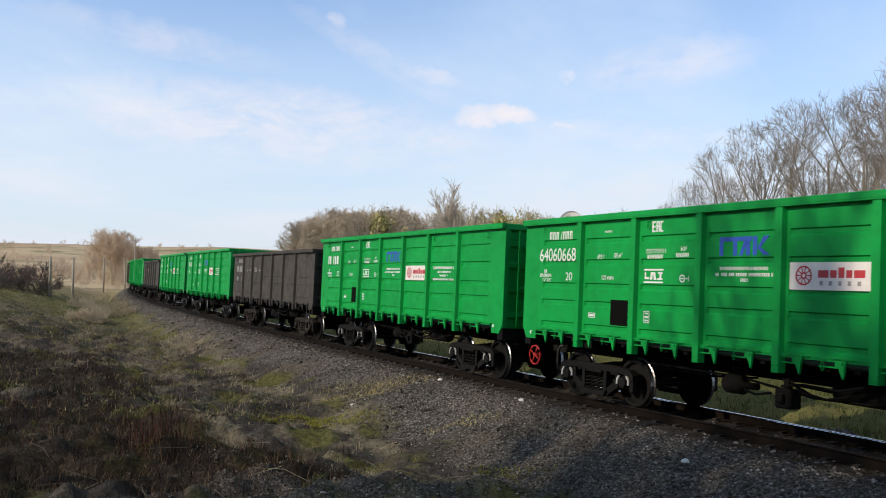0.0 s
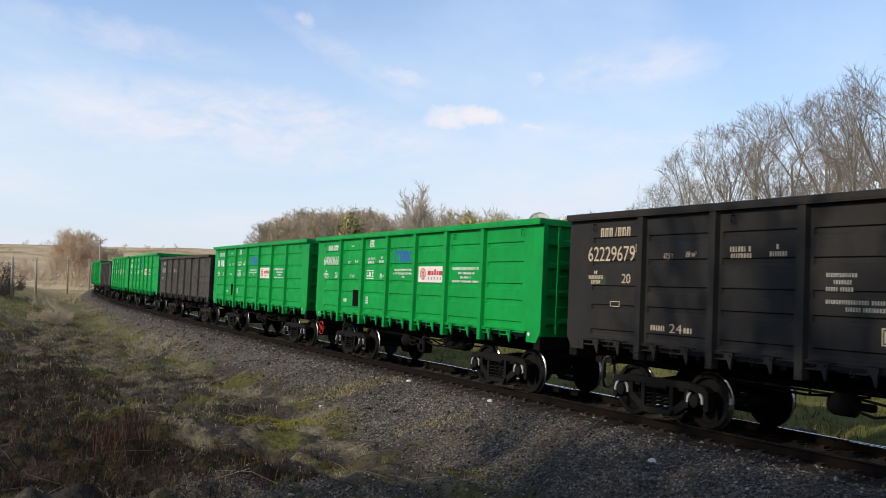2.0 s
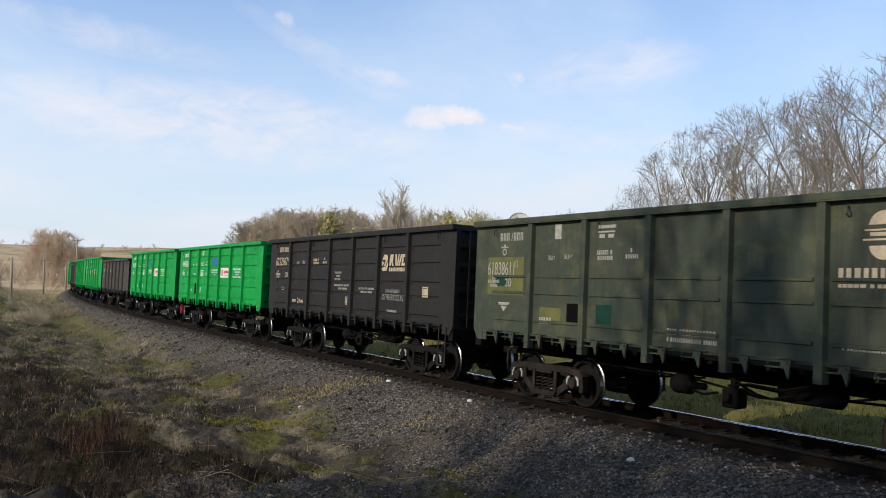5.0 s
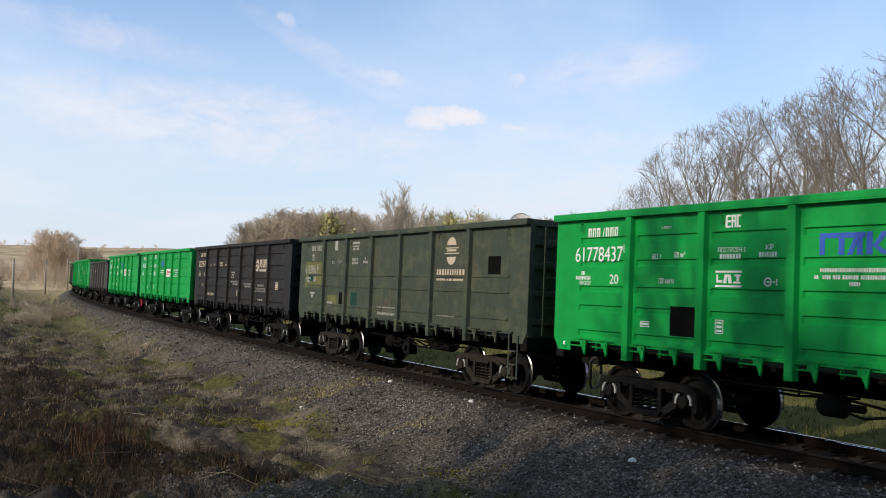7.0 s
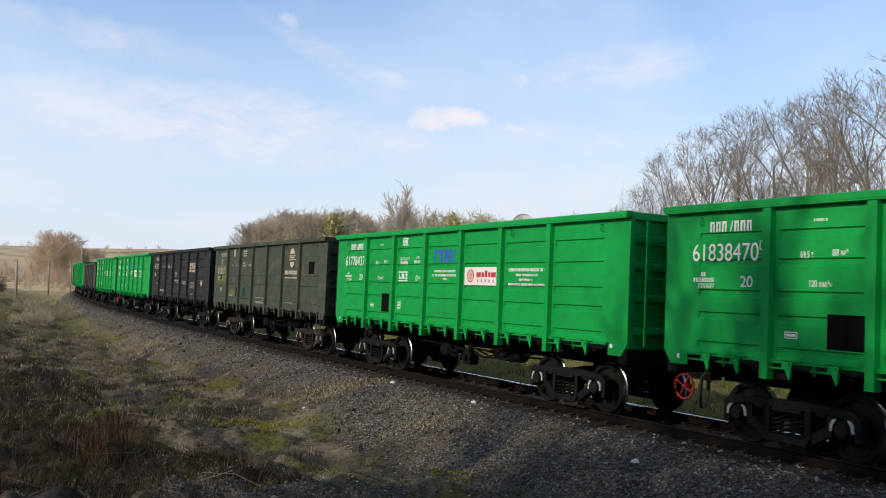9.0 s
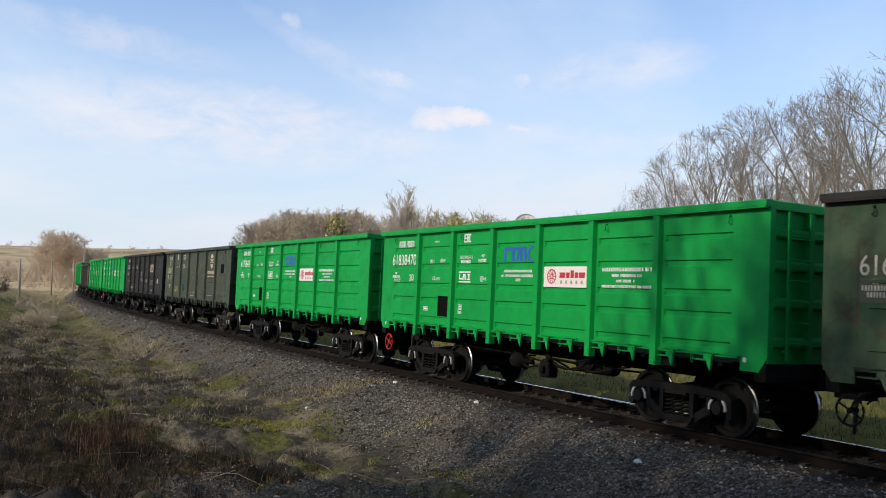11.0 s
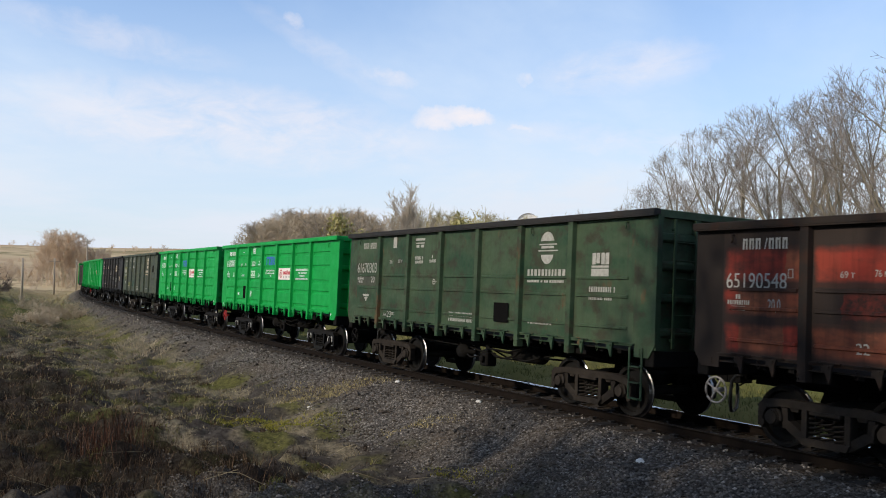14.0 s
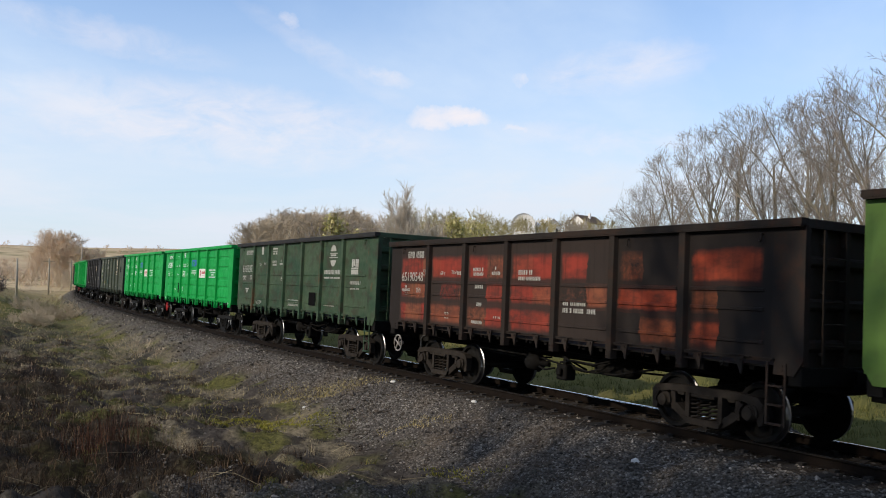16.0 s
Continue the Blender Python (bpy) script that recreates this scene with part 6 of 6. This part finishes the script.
def make_stones():
    rng = np.random.RandomState(21)
    x, y, s, v, r = scatter_polar(rng, 150000, 13.0, 110, -31, 31)
    d = np.abs(v) + 0.5 * lumps(x, y, 3.0, 7.0) + 0.8 * smooth(8, 22, s)
    keep = (d < 4.3 - rng.exponential(0.35, len(x))) & (rng.uniform(0, 1, len(x)) < np.where(v > 0, 1.0, 0.35)) & (s > -20) & ((np.abs(v) > 1.45) | (rng.uniform(0, 1, len(x)) < 0.12))
    keep |= (rng.uniform(0, 1, len(x)) < 0.03 + 0.06 * smooth(24, 17, r)) & (v > 3) & (v < 10)
    for hx, hy, hz, hw in HEAPS:
        keep |= (np.hypot((x - hx) / hw, (y - hy) / 0.8) < 1.2) & (rng.uniform(0, 1, len(x)) < 0.45)
    x, y, s, v, r = x[keep][:42000], y[keep][:42000], s[keep][:42000], v[keep][:42000], r[keep][:42000]
    n = len(x)
    z = ground_height(x, y, s, v)
    size = rng.uniform(0.016, 0.036, n) * (1 + 0.6 * (rng.uniform(0, 1, n) < 0.06)) * (1 + np.clip((r - 18) / 40, 0, 0.7))
    base = np.array([(1, 0, 0), (-0.5, 0.87, 0.1), (-0.5, -0.87, -0.1), (0.1, 0.1, 0.85), (-0.1, 0, -0.8), (0.55, 0.75, 0.3)])
    k = base[None] * (1 + rng.uniform(-0.35, 0.35, (n, 6, 3))) * size[:, None, None]
    t = rng.uniform(0, 6.28, n)
    c, q = np.cos(t)[:, None], np.sin(t)[:, None]
    k = np.stack([k[..., 0] * c - k[..., 1] * q, k[..., 0] * q + k[..., 1] * c, k[..., 2] * 0.8], -1)
    vv = (k + np.stack([x, y, z + size * 0.3], -1)[:, None]).reshape(-1, 3)
    f = np.array([(0, 5, 3), (5, 1, 3), (1, 2, 3), (2, 0, 3), (5, 0, 4), (1, 5, 4), (2, 1, 4), (0, 2, 4)])
    ff = (f[None] + 6 * np.arange(n)[:, None, None]).reshape(-1, 3)
    tagged(new("ballast_stones", data_mesh("ballast_stones", vv.tolist(), ff.tolist(), "stone")), "grey crushed stone of the ballast shoulder", "gravel", kind="stuff")


def blades(name, label, mat, x, y, z, h, w, rng, lean=0.45, category="grass"):
    """Bent single blades: three cross sections each."""
    n = len(x)
    t, b = rng.uniform(0, 6.28, n), rng.uniform(0, 6.28, n)
    bend = rng.uniform(0.1, 1.0, n) ** 0.7 * lean * h
    p = np.stack([x, y, z - 0.01], -1)
    out = np.stack([np.cos(b), np.sin(b), 0 * b], -1)
    side = np.stack([np.cos(t), np.sin(t), 0 * t], -1) * w[:, None]
    mid = p + out * (bend * 0.3)[:, None] + np.stack([0 * h, 0 * h, h * 0.6 * np.clip(1.15 - 0.45 * bend / h, 0.35, 1)], -1)
    tip = p + out * bend[:, None] + np.stack([0 * h, 0 * h, h * np.sqrt(np.clip(1 - (bend / h) ** 2 * 0.6, 0.03, 1))], -1)
    vv = np.stack([p - side, p + side, mid + side * 0.7, mid - side * 0.7, tip], 1).reshape(-1, 3)
    k = 5 * np.arange(n)
    ff = np.stack([k, k + 1, k + 2, k + 3], -1).tolist() + np.stack([k + 3, k + 2, k + 4], -1).tolist()
    tagged(new(name, data_mesh(name, vv.tolist(), ff, mat)), label, category, kind="stuff")


def make_grass():
    rng = np.random.RandomState(33)
    # the bank on the near side
    x, y, s, v, r = scatter_polar(rng, 330000, 13.0, 130, -31, 24)
    edge = 3.6 - 0.8 * smooth(8, 22, s) + 0.7 * lumps(x, y, 3.0, 7.0) + 0.5 * lumps(x, y, 9.0, 9.0)
    green = 0.9 * lumps(s * 0.6, v, 3.2, 11.0) + 0.5 * lumps(x, y, 1.1, 12.0) - 0.1
    bare = lumps(x, y, 2.2, 13.0) + 0.4 * lumps(x, y, 0.8, 14.0)
    on = (v > edge) & (rng.uniform(0, 1, len(x)) < smooth(-0.05, 0.25, bare) * 0.94 + 0.06) & (rng.uniform(0, 1, len(x)) > 0.96 * humus_shade(x, y, v))
    # same gain with distance, so the grass carries the painted sunlit band
    streak = 0.8 * lumps(s * 0.4, v, 2.2, 51.0) + 0.5 * lumps(x, y, 1.0, 52.0) + 0.45 * smooth(28, 45, r)
    on &= rng.uniform(0, 1, len(x)) < 0.30 + 0.70 * smooth(17, 25, r + 1.5 * lumps(x, y, 3.0, 53.0))
    far = 1 + np.clip((r - 14) / 22, 0, 3.0)
    for name, label, mat, pick, h0, h1 in (
            ("pale_grass", "bleached dead grass on the bank", "pale", (green < 0.2) & (streak > 0.12), 0.04, 0.17),
            ("dull_grass", "short withered grey-brown grass on the bank", "dull", (green < 0.2) & (streak <= 0.12) & (r < 50), 0.05, 0.17),
            ("fresh_grass", "patches of fresh spring grass on the bank", "fresh", green >= 0.2, 0.04, 0.13)):
        m = on & pick
        xx, yy, k = x[m], y[m], far[m]
        n = len(xx)
        xx, yy = xx + rng.normal(0, 0.03, n), yy + rng.normal(0, 0.03, n)
        blades(name, label, mat, xx, yy, ground_height(xx, yy), rng.uniform(h0, h1, n) * (0.46 + 0.16 * k), rng.uniform(0.003, 0.007, n) * (0.4 + 0.6 * k), rng, 1.5)
    # bright tufts by the ballast; the first also stands in for a sunlit spot
    for name, label, mat, cx, cy, n, h in (("straw_patch", "bleached grass for a sunlit patch at the ballast foot", "straw", -3.5, 25.0, 2200, 0.12), ("moss_patch", "patch of yellow-green moss and grass", "mossgrass", -4.7, 22.9, 5200, 0.10),
                                               ("moss_patch", "small patch of yellow-green moss", "mossgrass", 0.2, 16.7, 500, 0.09), ("straw_patch", "thin bleached grass on the shoulder", "straw", -0.7, 19.9, 600, 0.10)):
        t, k = rng.uniform(0, 6.28, n), np.sqrt(rng.uniform(0, 1, n)) * (0.5 + 0.5 * rng.uniform(0, 1, n))
        k = k * (1.0 if n > 1000 else 0.45)
        a = np.cos(t) * k * 2.6 * (1 + 0.3 * np.sin(3 * t)), np.sin(t) * k * 1.0 * (1 + 0.3 * np.cos(2 * t))
        xx, yy = cx + a[0] * 0.80 + a[1] * 0.6, cy - a[0] * 0.6 + a[1] * 0.80
        blades(name, label, mat, xx, yy, ground_height(xx, yy), rng.uniform(0.4, 1, n) * h, rng.uniform(0.004, 0.009, n), rng, 1.3)
    # tussocks that stand out of the turf
    tx, ty, ts, tv, tr = scatter_polar(rng, 5200, 13.5, 75, -31, 16)
    m = (tv > 4.4 + 0.8 * lumps(tx, ty, 5, 32.0)) & (lumps(tx, ty, 4.0, 41.0) + 0.5 * lumps(tx, ty, 1.2, 42.0) > -0.1)
    m &= (rng.uniform(0, 1, len(tx)) < 0.25 + 0.75 * smooth(17, 25, tr)) & (rng.uniform(0, 1, len(tx)) > 0.8 * humus_shade(tx, ty, tv))
    tx, ty, tr = tx[m], ty[m], tr[m]
    kind = lumps(tx, ty, 3.6, 43.0) + rng.normal(0, 0.35, len(tx))
    for name, label, mat, pick in (("straw_tussocks", "bleached tussocks on the bank", "pale", kind > 0.15), ("green_tussocks", "green tussocks on the bank", "fresh", kind < -0.35), ("dark_tussocks", "dark withered tussocks on the bank", "weed", (kind <= 0.15) & (kind >= -0.35))):
        cx, cy, cr = tx[pick].repeat(26), ty[pick].repeat(26), tr[pick].repeat(26)
        wide = np.repeat(rng.uniform(0.07, 0.20, int(pick.sum())), 26) * (1 + np.clip((cr - 16) / 40, 0, 0.8))
        tall = np.repeat(rng.uniform(0.07, 0.21, int(pick.sum())), 26)
        a, n = rng.uniform(0, 6.28, len(cx)), len(cx)
        q = np.sqrt(rng.uniform(0, 1, n)) * wide
        xx, yy = cx + np.cos(a) * q, cy + np.sin(a) * q
        blades(name, label, mat, xx, yy, ground_height(xx, yy), tall * rng.uniform(0.5, 1.1, n), rng.uniform(0.003, 0.007, n) * (1 + np.clip((cr - 14) / 30, 0, 1.6)), rng, 1.0)
    # dead stalks in clumps
    hx, hy, hs, hv, hr = scatter_polar(rng, 900, 13.0, 60, -31, 8)
    m = (hv > 5.5) & (lumps(hx, hy, 6.0, 15.0) > 0.35)
    cl = np.concatenate([np.stack([hx[m], hy[m], hr[m]], -1).repeat(14, 0)])
    tx, ty, ts, tv, tr = scatter_polar(rng, 90000, 13.0, 40, -31, 10)
    m = rng.uniform(0, 1, len(tx)) < humus_shade(tx, ty, tv) * 0.5
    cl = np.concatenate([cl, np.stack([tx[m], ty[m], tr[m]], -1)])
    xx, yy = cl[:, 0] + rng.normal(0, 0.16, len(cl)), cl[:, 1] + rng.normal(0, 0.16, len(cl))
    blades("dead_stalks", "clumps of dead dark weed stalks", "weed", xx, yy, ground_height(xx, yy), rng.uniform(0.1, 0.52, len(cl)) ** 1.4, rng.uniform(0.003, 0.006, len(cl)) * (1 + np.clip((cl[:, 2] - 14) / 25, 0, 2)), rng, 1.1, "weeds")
    # a stand of reddish dead stems close by
    n = 210
    cx, cy = rng.normal(0, 0.30, n), rng.normal(0, 0.35, n)
    xx, yy = -6.6 + cx + 0.25 * np.sin(cy * 9), 17.6 + cy
    blades("red_stems", "stand of tall reddish dead weed stems", "redweed", xx, yy, ground_height(xx, yy), rng.uniform(0.35, 1.05, n), rng.uniform(0.004, 0.007, n), rng, 0.5, "weeds")
    # rough growth on the bank farther along
    x, y, s, v, r = scatter_polar(rng, 80000, 24, 170, -32, -10)
    tint = lumps(x, y, 6.0, 31.0)
    for name, label, mat, pick in (("bank_growth", "rough straw-coloured growth on the bank", "straw", tint > -0.1), ("bank_weeds", "brown weeds on the bank", "redbrush", tint <= -0.1)):
        m = (v > 3.7 + 0.8 * lumps(x, y, 5, 32.0)) & (v < 45) & pick & (rng.uniform(0, 1, len(x)) < 0.12 + 0.6 * smooth(24, 55, r))
        n = int(m.sum())
        k = np.clip(r[m] / 40, 1, 4)
        blades(name, label, mat, x[m], y[m], ground_height(x[m], y[m]), rng.uniform(0.06, 0.24, n), rng.uniform(0.004, 0.010, n) * k, rng, 1.4)
    # tall pale grass in the field behind the line
    x, y, s, v, r = scatter_polar(rng, 90000, 15, 140, -16, 33)
    m = (v < -4.2 - 0.6 * lumps(x, y, 4, 16.0)) & (v > -60)
    x, y, r = x[m], y[m], r[m]
    n = len(x)
    blades("tall_pale_grass", "tall pale dry grass in the field", "fieldgrass", x, y, ground_height(x, y), rng.uniform(0.08, 0.42, n) * (0.55 + 0.45 * smooth(-0.4, 0.5, lumps(x, y, 3.0, 17.0))), rng.uniform(0.004, 0.009, n) * (1 + np.clip((r - 20) / 20, 0, 4)), rng, 0.9)


def make_fallen_stalks():
    rng = random.Random(8)
    tw = Twigs()
    for i in range(150):
        r, a = 14 * 2.4 ** rng.random(), radians(rng.uniform(-29, 6))
        x, y = math.sin(a) * r, math.cos(a) * r
        v = float(xy_to_sv(x, y)[1][0])
        if v < 4.2:
            continue
        t, ln = rng.uniform(0, 6.28), rng.uniform(0.25, 1.1)
        pts = []
        for k in (0, 0.5, 1):
            px, py = x + math.cos(t) * ln * k, y + math.sin(t) * ln * k + 0.06 * math.sin(3 * k)
            pts.append(Vector((px, py, float(ground_height(px, py)[0]) + 0.05 + 0.12 * k * rng.random())))
        tw.tube(pts, [0.007, 0.006, 0.004], 3)
    tagged(new("fallen_stalks", data_mesh("fallen_stalks", tw.v, tw.f, "dry")), "pale fallen stalks lying on the turf", "weeds", kind="stuff")


make_stones()
make_grass()
make_fallen_stalks()


def white_stone(x, y, size, seed):
    rng = random.Random(seed)
    def fill(bm):
        bmesh.ops.create_icosphere(bm, subdivisions=2, radius=size)
        for v in bm.verts:
            k = 1 + 0.35 * noise.noise(v.co / size * 1.3 + Vector((seed, 0, 0)))
            v.co = Vector((v.co.x * k * 1.2, v.co.y * k, v.co.z * k * 0.7))
    ob = new("stone", mesh_of("stone", fill))
    ob.data.materials.append(M["wallwhite"])
    ob.matrix_world = Matrix.Translation((x, y, float(ground_height(x, y)[0]) + size * 0.3)) @ Matrix.Rotation(seed, 4, "Z")
    tagged(ob, "pale limestone lump on the ballast", "stone", "pale stones")


for x, y, size, seed in ((3.10, 14.5, 0.065, 1.0), (0.68, 20.0, 0.06, 2.0), (-1.34, 23.5, 0.06, 3.0), (-3.75, 24.2, 0.05, 4.0), (-31.5, 72.0, 0.2, 5.0)):
    white_stone(x, y, size, seed)

motions()
